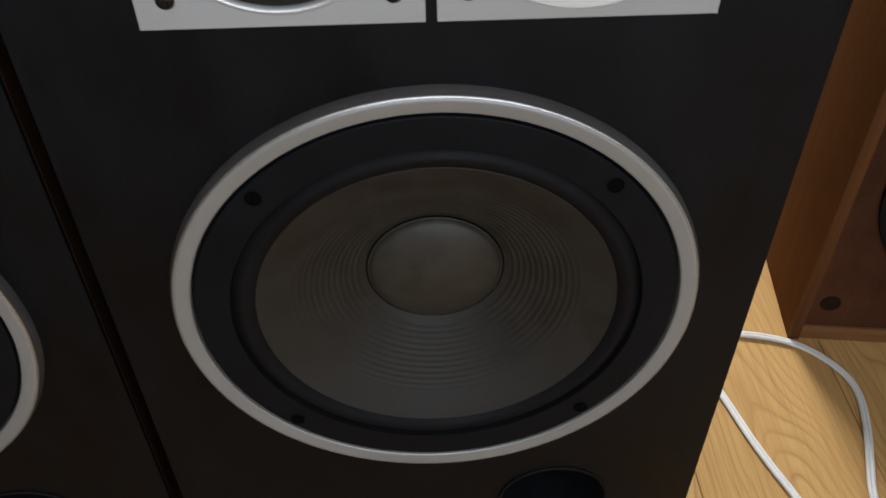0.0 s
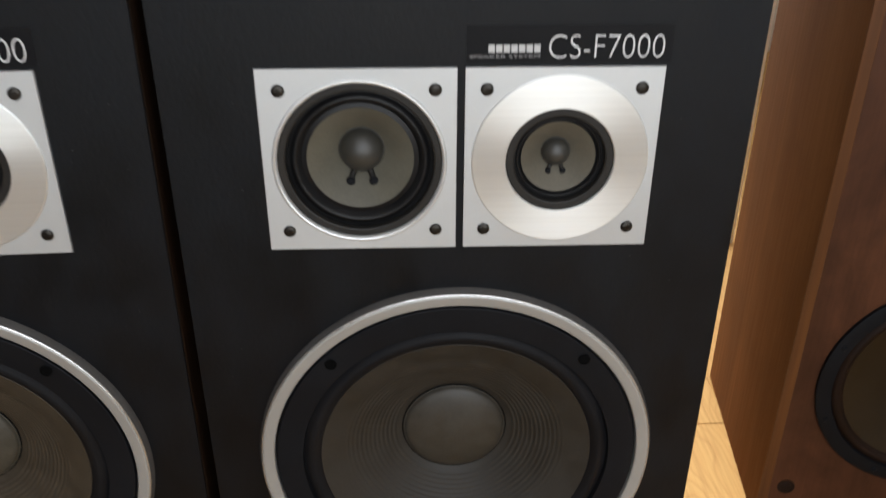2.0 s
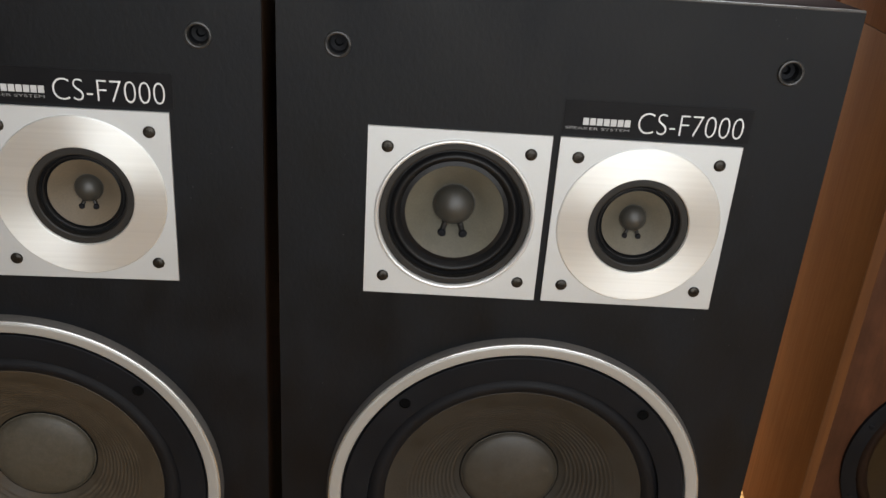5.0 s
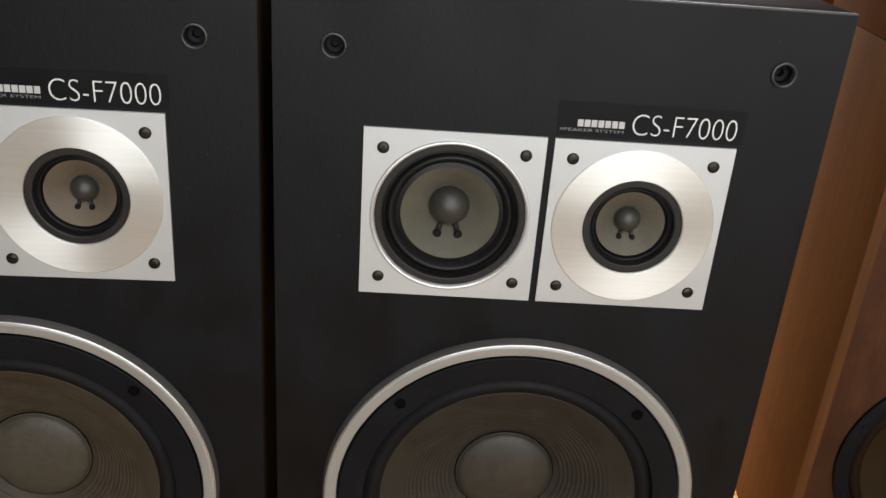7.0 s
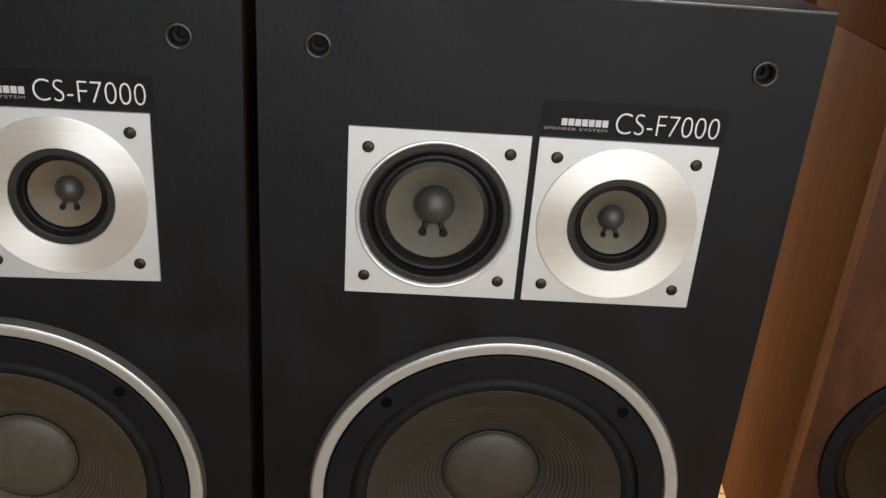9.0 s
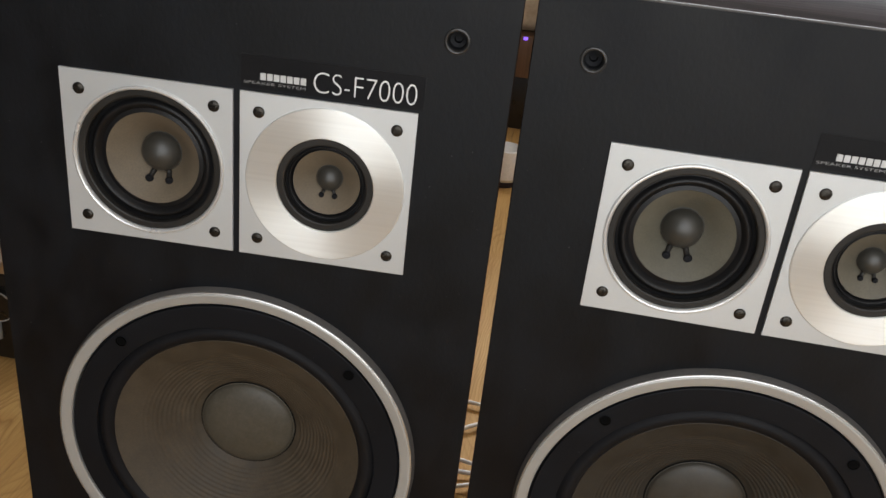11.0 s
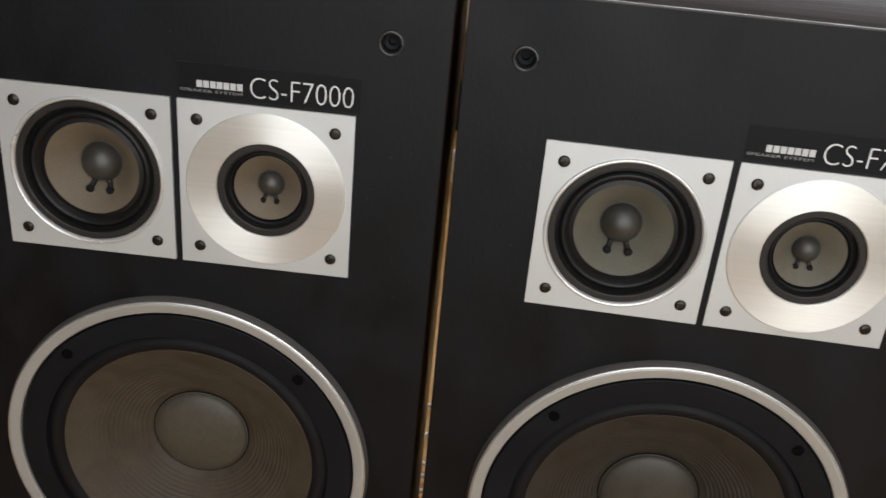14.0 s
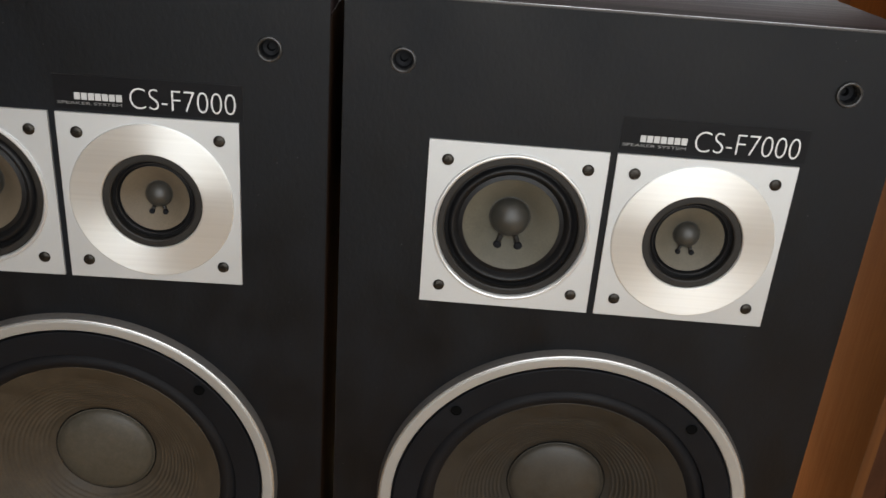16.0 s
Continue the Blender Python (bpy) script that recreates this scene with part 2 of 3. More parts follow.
TEAK_FRONT = wood("brown_baffle_veneer", (0.043, 0.0160, 0.0074), (0.116, 0.044, 0.0204), "z", 0.7, (0.45, 0.60), 1.5, 2.0, 0.08, gloss=0.2, blotch=0.85)
# lighter copy of the front veneer: the light on the upper cabinet is in its colour
LIT_FRONT = wood("lit_baffle_veneer", (0.150, 0.070, 0.033), (0.265, 0.131, 0.065), "z", 0.7, (0.45, 0.60), 1.5, 2.0, 0.08, gloss=0.2, blotch=0.4)
# veneer of the top and bottom boards, paler to carry the light that falls there
LIT_EDGE = wood("lit_veneer_edge", (0.16, 0.070, 0.024), (0.25, 0.118, 0.043), "x", 1.0, (0.5, 0.65), 4, 2.0, gloss=0.3)
# front edges of the side panels, a little darker than the sides
TEAK_LIP = wood("front_edge_veneer", (0.095, 0.036, 0.0115), (0.140, 0.056, 0.0176), "z", 1.0, (0.4, 0.55), 4, 2.0, gloss=0.20)
OAK = plank_oak()
WALL = grainy("painted_plaster", (0.62, 0.59, 0.54), (0.68, 0.65, 0.60), 1.4, (0.75, 0.9), fine=130, bumpy=0.2, depth=0.001)
BROWN_BOARD = wood("brown_board", (0.10, 0.055, 0.030), (0.20, 0.115, 0.065), "z", 0.6, (0.5, 0.65), 5, 0.0, gloss=0.3)
CEILING = grainy("white_ceiling_paint", (0.78, 0.77, 0.75), (0.82, 0.81, 0.79), 1.2, (0.8, 0.95), fine=150, bumpy=0.15, depth=0.001)
WHITE = grainy("white_lacquer", (0.76, 0.75, 0.72), (0.82, 0.81, 0.78), 5, (0.25, 0.4), fine=200, bumpy=0.03)
CABLE = grainy("white_cable_sheath", (0.78, 0.77, 0.74), (0.83, 0.82, 0.79), 30, (0.35, 0.5), fine=60, bumpy=0.0, mottle=0.06)
PINK = grainy("pink_cloth", (0.46, 0.13, 0.13), (0.80, 0.62, 0.60), 26, (0.8, 0.95), fine=500, bumpy=0.4, depth=0.001)
GREY_CLOTH = grainy("beige_woven_cloth", (0.36, 0.30, 0.22), (0.62, 0.54, 0.42), 25, (0.8, 0.95), fine=400, bumpy=0.5, depth=0.002)
CHAMPAGNE = grainy("champagne_aluminium", (0.60, 0.50, 0.41), (0.66, 0.56, 0.46), 6, (0.30, 0.40), (0.2, 1, 3), 0.8, 0.05, 0.0001, 700)
LABEL = grainy("black_label_film", (0.006, 0.006, 0.007), (0.009, 0.009, 0.010), 30, (0.38, 0.46), fine=500, bumpy=0.0, gloss=0.10)
DEAD_BLACK = grainy("dead_black", (0.002, 0.002, 0.002), (0.003, 0.003, 0.003), 50, (0.9, 1.0), bumpy=0.0, gloss=0.05)
POLISHED = grainy("polished_aluminium", (0.74, 0.74, 0.73), (0.80, 0.80, 0.79), 12, (0.32, 0.40), metal=0.95, bumpy=0.0, fine=900, mottle=0.05)
GREY_PLASTIC = grainy("worn_grey_plastic", (0.016, 0.016, 0.016), (0.040, 0.040, 0.039), 160, (0.25, 0.4), fine=900, bumpy=0.15, depth=0.0002)
INK_DIM = grainy("grey_print", (0.20, 0.20, 0.20), (0.26, 0.26, 0.26), 60, (0.4, 0.5), bumpy=0.0)
WALL_GREY = grainy("dark_reflection_grey", (0.072, 0.068, 0.065), (0.095, 0.090, 0.086), 20, (0.4, 0.5), fine=600, bumpy=0.0, gloss=0.3)
WORN_LIT = grainy("worn_highlight_edge", (0.04, 0.038, 0.037), (0.09, 0.085, 0.08), 25, (0.4, 0.6), fine=300, bumpy=0.1)
INK_MARK = grainy("pale_grey_print", (0.46, 0.46, 0.46), (0.52, 0.52, 0.52), 60, (0.4, 0.5), bumpy=0.0)
INK = grainy("silver_print", (0.62, 0.62, 0.62), (0.70, 0.70, 0.70), 60, (0.4, 0.5), bumpy=0.0)


def brushed_disc():
    """Turned aluminium: rings round the axis stretch the highlights into wedges."""
    m, t, b = mat("turned_aluminium", (0.8, 0.8, 0.8), 0.40, 0.7)
    tan = t.nodes.new("ShaderNodeTangent")
    tan.direction_type, tan.axis = "RADIAL", "Y"
    t.links.new(tan.outputs[0], b.inputs["Tangent"])
    b.inputs["Anisotropic"].default_value, b.inputs["Anisotropic Rotation"].default_value = 0.80, 0.25
    v = coords(t, (3, 6, 420), 1.0)
    line = noise_tex(t, v, 1.0, 4)
    t.links.new(ramp(t, line, (0.3, (0.722, 0.730, 0.712)), (0.7, (0.774, 0.782, 0.764))), b.inputs["Base Color"])
    t.links.new(span(t, line, 0.38, 0.44, 0.3, 0.7), b.inputs["Roughness"])
    bump(t, b, line, 0.04, 0.0001)
    return m


DISC = brushed_disc()


def glow(name, colour, power):
    m, t, b = mat(name, colour, 0.4)
    b.inputs["Emission Color"].default_value, b.inputs["Emission Strength"].default_value = (*colour, 1), power
    return m


LED = glow("violet_indicator", (0.25, 0.12, 1.0), 0.9)


# ---- mesh helpers ----
def finish(name, bm, material, angle=35):
    me = bpy.data.meshes.new(name)
    bmesh.ops.recalc_face_normals(bm, faces=bm.faces)
    bm.to_mesh(me)
    bm.free()
    me.materials.append(material)
    if angle:
        for p in me.polygons:
            p.use_smooth = True
        me.set_sharp_from_angle(angle=radians(angle))
    return me


def part(name, bm, material, parent=None, label="", angle=35, at=None):
    ob = new(name, finish(name, bm, material, angle) if isinstance(bm, bmesh.types.BMesh) else bm)
    if parent:
        ob.parent = parent
    if at is not None:
        ob.matrix_basis = at if isinstance(at, Matrix) else Matrix.Translation(at)
    if label:
        tagged(ob, label)
    return ob


def box(x0, x1, y0, y1, z0, z1, bevel=0.0, seg=2, bm=None):
    bm2 = bmesh.new()
    bmesh.ops.create_cube(bm2, size=1)
    bmesh.ops.transform(bm2, matrix=Matrix.LocRotScale(((x0 + x1) / 2, (y0 + y1) / 2, (z0 + z1) / 2), None, (x1 - x0, y1 - y0, z1 - z0)), verts=bm2.verts)
    if bevel:
        bmesh.ops.bevel(bm2, geom=bm2.edges[:], offset=bevel, segments=seg, affect="EDGES", profile=0.5)
    if bm is None:
        return bm2
    tmp = bpy.data.meshes.new("tmp")
    bm2.to_mesh(tmp)
    bm2.free()
    bm.from_mesh(tmp)
    bpy.data.meshes.remove(tmp)
    return bm


def lathe(profile, cx=0.0, cz=0.0, n=96):
    """A solid of revolution round an axis along y: rows of radius and y."""
    bm = bmesh.new()
    rows = []
    for r, y in profile:
        if r < 1e-6:
            rows.append([bm.verts.new((cx, y, cz))])
        else:
            rows.append([bm.verts.new((cx + r * math.cos(2 * math.pi * k / n), y, cz + r * math.sin(2 * math.pi * k / n))) for k in range(n)])
    for a, b in zip(rows, rows[1:]):
        for k in range(n):
            q = [a[k % len(a)], a[(k + 1) % len(a)], b[(k + 1) % len(b)], b[k % len(b)]]
            q = list(dict.fromkeys(q))
            if len(q) > 2:
                bm.faces.new(q)
    return bm


def arc(r0, y0, r1, y1, bulge, n=8):
    """Rows from one place to another along a half wave that stands out by bulge towards -y."""
    return [(r0 + (r1 - r0) * k / n, y0 + (y1 - y0) * k / n - bulge * math.sin(math.pi * k / n)) for k in range(n + 1)]


def dome(r, y, high, n=8):
    """Rows of a cap from its rim to its crown."""
    return [(r * math.cos(math.pi / 2 * k / n), y - high * math.sin(math.pi / 2 * k / n)) for k in range(n)] + [(0.0, y - high)]


def holed(bm, x0, x1, z0, z1, cx, cz, r, y=0.0, back=0.02, n=72):
    """A rectangle in the plane y with a round hole through it and the hole's wall."""
    angles = sorted({2 * math.pi * k / n for k in range(n)} | {math.atan2(z - cz, x - cx) % (2 * math.pi) for x in (x0, x1) for z in (z0, z1)})
    inner, outer, deep = [], [], []
    for a in angles:
        c, s = math.cos(a), math.sin(a)
        d = min(((x1 if c > 0 else x0) - cx) / c if abs(c) > 1e-9 else 9, ((z1 if s > 0 else z0) - cz) / s if abs(s) > 1e-9 else 9)
        inner.append(bm.verts.new((cx + r * c, y, cz + r * s)))
        outer.append(bm.verts.new((cx + d * c, y, cz + d * s)))
        deep.append(bm.verts.new((cx + r * c, back, cz + r * s)))
    m = len(angles)
    for k in range(m):
        j = (k + 1) % m
        bm.faces.new((inner[k], inner[j], outer[j], outer[k]))
        bm.faces.new((inner[k], deep[k], deep[j], inner[j]))


def quad(bm, x0, x1, z0, z1, y=0.0):
    bm.faces.new([bm.verts.new(p) for p in ((x0, y, z0), (x1, y, z0), (x1, y, z1), (x0, y, z1))])


def lettering(body, width, x, y, z, height=None):
    """A line of print in the built-in font, laid flat on a front, x to x + width, its foot at z."""
    cu = bpy.data.curves.new("text", "FONT")
    cu.body, cu.extrude = body, 0.0
    cu.offset = -0.020 if height and height > 0.01 else 0.0
    ob = new("text", cu)
    me = bpy.data.meshes.new_from_object(ob.evaluated_get(bpy.context.evaluated_depsgraph_get()))
    bpy.data.objects.remove(ob)
    co = np.array([v.co[:] for v in me.vertices])
    lo, hi = co.min(0), co.max(0)
    sx = width / (hi[0] - lo[0])
    sz = height / (hi[1] - lo[1]) if height else sx
    for v in me.vertices:
        v.co = (x + (v.co.x - lo[0]) * sx, y, z + (v.co.y - lo[1]) * sz)
    me.materials.clear()
    me.materials.append(INK)
    return me


def tube(name, points, r, material, parent=None, label="", flat=1.0, res=6, twin=False):
    """A round or flattened cord along smooth points, as a mesh."""
    pts = [Vector(p) for p in points]
    n = 24 if twin else 10
    path = []
    for k in range(len(pts) - 1):
        a, b, c, d = pts[max(k - 1, 0)], pts[k], pts[k + 1], pts[min(k + 2, len(pts) - 1)]
        for s in range(res):
            t = s / res
            path.append(0.5 * (2 * b + (c - a) * t + (2 * a - 5 * b + 4 * c - d) * t * t + (3 * b - a - 3 * c + d) * t ** 3))
    path.append(pts[-1])
    bm = bmesh.new()
    rows = []
    for k, p in enumerate(path):
        d = (path[min(k + 1, len(path) - 1)] - path[max(k - 1, 0)]).normalized()
        side = d.cross(Vector((0, 0, 1)))
        side = side.normalized() if side.length > 1e-4 else Vector((1, 0, 0))
        up = side.cross(d)
        dip = (lambda a: 1 - 0.5 * math.exp(-(math.cos(a) / 0.22) ** 2)) if twin else (lambda a: 1.0)
        rows.append([bm.verts.new(p + side * (r * math.cos(a)) + up * (r * flat * math.sin(a) * dip(a))) for a in (2 * math.pi * q / n for q in range(n))])
    for a, b in zip(rows, rows[1:]):
        for q in range(n):
            bm.faces.new((a[q], a[(q + 1) % n], b[(q + 1) % n], b[q]))
    bm.faces.new(rows[0])
    bm.faces.new(rows[-1])
    return part(name, bm, material, parent, label, 60)


def screw_mesh(r, material):
    """A domed head with a cross cut into it, its seat at y = 0."""
    bm = lathe([(r, 0.001), (r, -0.0004)] + [(r * math.cos(a), -0.0004 - 0.35 * r * math.sin(a)) for a in (0.3, 0.6, 0.9, 1.2)] + [(0, -0.0004 - 0.35 * r)], n=20)
    for turn in (0.5, 0.5 + math.pi / 2):
        b2 = box(-0.6 * r, 0.6 * r, -0.0006 - 0.36 * r, -0.0004, -0.11 * r, 0.11 * r)
        bmesh.ops.transform(b2, matrix=Matrix.Rotation(turn, 4, "Y"), verts=b2.verts)
        tmp = bpy.data.meshes.new("tmp")
        b2.to_mesh(tmp)
        b2.free()
        bm.from_mesh(tmp)
        bpy.data.meshes.remove(tmp)
    return finish("screw", bm, material)


# ---- the room ----
def slab(name, x0, x1, y0, y1, z0, z1, material):
    return tagged(part(name, box(x0, x1, y0, y1, z0, z1), material), kind="structure")


def wall_with_opening(name, axis, a0, a1, p0, p1, o0, o1, s0, s1, material):
    """A wall along x or y from a0 to a1, its thickness p0 to p1, with an opening o0 to o1, s0 to s1 high."""
    bm = bmesh.new()
    for u0, u1, z0, z1 in ((a0, o0, 0, ZC), (o1, a1, 0, ZC), (o0, o1, 0, s0), (o0, o1, s1, ZC)):
        box(*((u0, u1, p0, p1) if axis == "x" else (p0, p1, u0, u1)), z0, z1, bm=bm)
    return tagged(part(name, bm, material), "pale painted plaster wall with a window opening", kind="structure")


def window_unit(name, axis, p, o0, o1, s0, s1):
    win = tagged(new(name), "white framed window with two clear panes", "window", kind="structure")
    mid = (o0 + o1) / 2
    put = (lambda u0, u1, w, z0, z1: box(u0, u1, p - w, p + w, z0, z1, 0.004)) if axis == "x" else (lambda u0, u1, w, z0, z1: box(p - w, p + w, u0, u1, z0, z1, 0.004))
    for u0, u1, z0, z1 in ((o0, o0 + 0.05, s0, s1), (o1 - 0.05, o1, s0, s1), (mid - 0.03, mid + 0.03, s0, s1), (o0 + 0.05, o1 - 0.05, s0, s0 + 0.05), (o0 + 0.05, o1 - 0.05, s1 - 0.05, s1)):
        part("window_frame", put(u0, u1, 0.03, z0, z1), WHITE, win)


slab("wall_east", X1, X1 + 0.12, Y0, Y1, 0, ZC, WALL)
# unseen wall; dark brown wood chosen to hold back bounce on the left floor
slab("wall_west", X0 - 0.12, X0, Y0, Y1, 0, ZC, BROWN_BOARD)
wall_with_opening("wall_north", "x", X0, X1, Y1, Y1 + 0.12, -0.30, 1.40, 0.95, 2.15, WALL)
wall_with_opening("wall_south", "x", X0, X1, Y0 - 0.12, Y0, -0.65, 1.15, 0.35, 2.42, WALL)
window_unit("window_1", "x", Y1 + 0.07, -0.30, 1.40, 0.95, 2.15)
window_unit("window_2", "x", Y0 - 0.07, -0.65, 1.15, 0.35, 2.42)
slab("ceiling", X0 - 0.12, X1 + 0.12, Y0 - 0.12, Y1 + 0.12, ZC, ZC + 0.1, CEILING)
floor = tagged(part("floor", box(X0 - 0.12, X1 + 0.12, Y0 - 0.12, Y1 + 0.12, -0.12, -0.010), WALL), "light oak laminate floor of long planks", "floor", kind="structure")


# ---- the pair of black loudspeakers ----
HALF, TALL, DEEP = 0.1981, 0.8195, 0.34


def cone_driver(host, cx, cz, front, rim, roll, cone, cap, cap_y, cap_high, paper, cap_mat, leads, label):
    """A small cone unit behind a plate: rim, roll surround, cone, dome and its two lead-out wires."""
    unit = part("driver", lathe([(rim, front + 0.0040), (rim, front + 0.0004), (rim - 0.0008, front), (roll + 0.0022, front), (roll + 0.0012, front + 0.0006), (roll + 0.0010, front + 0.0050), (roll + 0.004, front + 0.012), (rim, front + 0.012)], cx, cz), GREY_FRAME, host, label, 20)
    wide = roll - cone
    part("surround", lathe([(roll + 0.002, front + 0.0062), (roll - 0.10 * wide, front + 0.0060)] + arc(roll - 0.12 * wide, front + 0.0058, roll - 0.68 * wide, front + 0.0062, 0.26 * wide, 12) + [(roll - 0.74 * wide, front + 0.0072), (cone, front + 0.0064), (cone - 0.001, front + 0.008)], cx, cz), GLOSSY_RUBBER, unit, "glossy black roll surround", 40)
    part("cone", lathe([(cone + 0.0006, front + 0.0072), (cone, front + 0.0066)] + [(cone + (cap - cone) * s, front + 0.0066 + (cap_y - front - 0.0066) * s ** 1.15) for s in (0.2, 0.4, 0.6, 0.8, 1.0)] + [(cap * 0.9, cap_y + 0.001)], cx, cz), paper, unit)
    part("dome", lathe([(cap * 1.04, cap_y + 0.0008), (cap * 1.04, cap_y - 0.001)] + dome(cap, cap_y - 0.001, cap_high), cx, cz, 48), cap_mat, unit)
    for side in (-1, 1):
        x, z0 = cx + side * cap * 0.34, cz - cap * 0.9
        x1, z1 = cx + side * cap * 0.52, cz - cap * (1.36 if leads else 1.34)
        d = Vector((x1 - x, 0, z1 - z0)).normalized()
        s = (cap - cone)
        y1 = front + 0.0066 + (cap_y - front - 0.0066) * min(1, abs((math.hypot(x1 - cx, z1 - cz) - cone) / s)) ** 1.15
        lead = tube("lead_wire", [(x, cap_y - 0.003, z0), (x + d.x * 0.003, cap_y - 0.0035, z0 + d.z * 0.003), (x1, y1 - 0.0012, z1)], cap * 0.14, GREY_FRAME, unit)
        bm = lathe([(cap * 0.21, 0.0004), (cap * 0.21, -0.0012), (cap * 0.17, -0.002), (0, -0.0022)], n=16)
        bmesh.ops.transform(bm, matrix=Matrix.Translation((x1, y1 - 0.0004, z1)), verts=bm.verts)
        part("solder_cap", bm, BLACK_FRAME, unit)
    return unit


def black_speaker():
    top = new("floor_loudspeaker")
    tagged(top, "black floor loudspeaker with silver driver plates, standing on oak laminate", "loudspeaker", "pair of black loudspeakers")
    # carcass: sides, top, bottom and back round a hollow
    w = 0.018
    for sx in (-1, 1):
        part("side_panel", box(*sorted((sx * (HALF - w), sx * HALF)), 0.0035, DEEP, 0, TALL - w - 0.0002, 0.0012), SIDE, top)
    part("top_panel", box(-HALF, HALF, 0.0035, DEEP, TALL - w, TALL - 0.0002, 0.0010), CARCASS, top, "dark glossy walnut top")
    part("bottom_panel", box(-HALF + w, HALF - w, 0.0035, DEEP, 0, w, 0.0006), CARCASS, top)
    part("back_panel", box(-HALF + w, HALF - w, DEEP - w, DEEP - 0.001, w, TALL - w), CARCASS, top)
    # thin strip for the worn bevel; its highlight is painted in as pale grey
    part("edge_trim", box(-HALF + 0.001, HALF - 0.001, -0.0003, 0.0040, TALL - 0.0011, TALL + 0.0003, 0.0003, 1), WORN_LIT, top, "worn edge along the top front with its highlight painted pale")
    # front board with its holes
    bm = bmesh.new()
    cw, rw, wx = 0.3956, 0.1375, 0.0002
    h = HALF - 0.0008
    mids = ((-0.0680, 0.6555), (0.0680, 0.6555))
    quad(bm, -h, h, 0.0, 0.105)
    quad(bm, -h, 0.02, 0.105, 0.235)
    holed(bm, 0.02, h, 0.105, 0.235, 0.0885, 0.1705, 0.0405)
    holed(bm, -h, h, 0.235, 0.575, wx, cw, rw)
    for s, (cx, cz) in zip((-1, 1), mids):
        holed(bm, *sorted((0.0, s * h)), 0.575, 0.74, cx, cz, 0.0575)
        holed(bm, *sorted((0.0, s * h)), 0.74, TALL - 0.0012, s * 0.1555, 0.7755, 0.0088, back=0.02, n=32)
    for x0, x1, z0, z1 in ((-h, -h, 0, TALL - 0.0012), (h, h, 0, TALL - 0.0012)):
        bm.faces.new([bm.verts.new(p) for p in ((x0, 0, z0), (x0, 0.0036, z0), (x0, 0.0036, z1), (x0, 0, z1))])
    zt = TALL - 0.0012
    bm.faces.new([bm.verts.new(p) for p in ((-h, 0, zt), (h, 0, zt), (h, 0.0036, zt), (-h, 0.0036, zt))])
    bmesh.ops.remove_doubles(bm, verts=bm.verts, dist=0.00005)
    part("front_board", bm, BAFFLE, top, "black wood-grain vinyl front board", 0)
    # woofer
    f = -0.0075
    woofer = part("woofer", lathe([(0.1464, 0.002), (0.1464, f + 0.0050), (0.1454, f + 0.0050), (0.1451, f + 0.0012), (0.1444, f + 0.0008), (0.1255, f + 0.0008), (0.1245, f + 0.001), (0.1235, f + 0.006), (0.128, f + 0.02), (0.135, f + 0.03)], wx, cw, 128), BLACK_FRAME, top, "large woofer with a dark ribbed paper cone", 20)
    # the bevel's dark reflection is put into its grey colour
    part("ring_wall", lathe([(0.1597, 0.001), (0.1594, f + 0.0042), (0.15765, f + 0.0003), (0.1574, f + 0.0010)], wx, cw, 160), WALL_GREY, woofer, "outer wall of the ring, its dark reflection painted in grey")
    part("bright_edge", lathe([(0.1578, f + 0.0008), (0.1577, f + 0.0001), (0.1574, f - 0.0003), (0.1570, f - 0.00045), (0.1568, f + 0.0005)], wx, cw, 160), POLISHED, woofer, "thin polished edge of the ring", 60)
    part("trim_ring", lathe([(0.1569, f + 0.0010), (0.1568, f - 0.0004), (0.1562, f - 0.0009), (0.1553, f - 0.0011), (0.1542, f - 0.0010), (0.1480, f + 0.0004), (0.1472, f + 0.0012), (0.1470, 0.0)], wx, cw, 160), RING, woofer, "silver trim ring", 30)
    part("surround", lathe([(0.1262, f + 0.006)] + arc(0.1240, f + 0.0055, 0.1098, f + 0.0055, 0.0042, 12) + [(0.108, f + 0.009)], wx, cw, 128), RUBBER, woofer, "black foam surround")
    rows = [(0.1112, f + 0.0061), (0.1098, f + 0.0049)]
    y_in, r_in = 0.037, 0.0420
    for k in range(1, 111):
        s = k / 110
        r = 0.1098 + (r_in - 0.1098) * s
        y = f + 0.0049 + (y_in - f - 0.0049) * s ** 1.05
        if 0.0490 < r < 0.0930:
            y -= 0.00065 * min(1.0, (0.0930 - r) / 0.012) * (0.5 - 0.5 * math.cos(2 * math.pi * (r - 0.0490) / 0.00355))
        rows.append((r, y))
    part("cone", lathe(rows, wx, cw, 128), PAPER, woofer, "dark grey-brown ribbed paper cone")
    part("cap_seam", lathe([(0.0446, y_in - 0.0019), (0.0443, y_in - 0.0024), (0.0437, y_in - 0.0025), (0.0430, y_in - 0.0018)], wx, cw, 72), DEAD_BLACK, woofer)
    part("dust_cap", lathe([(0.0440, y_in + 0.0012), (0.0440, y_in - 0.0020), (0.0432, y_in - 0.0027)] + [(r, y - 0.0026) for r, y in dome(0.0426, y_in, 0.0100, 10)], wx, cw, 72), CAP, woofer, "dark domed dust cap")
    # shallow black discs on the uncut frame, painted as the shade inside screw holes
    hole = finish("screw_recess", lathe([(0.0047, -0.0003), (0.0045, -0.0005), (0.0040, -0.0005), (0.0038, 0.0), (0.0, 0.0001)], n=24), DEAD_BLACK)
    for sx in (-1, 1):
        for sz in (-1, 1):
            part("screw_recess", hole, None, woofer, at=(wx + 0.0969 * sx, f + 0.0001, cw + 0.0974 * sz))
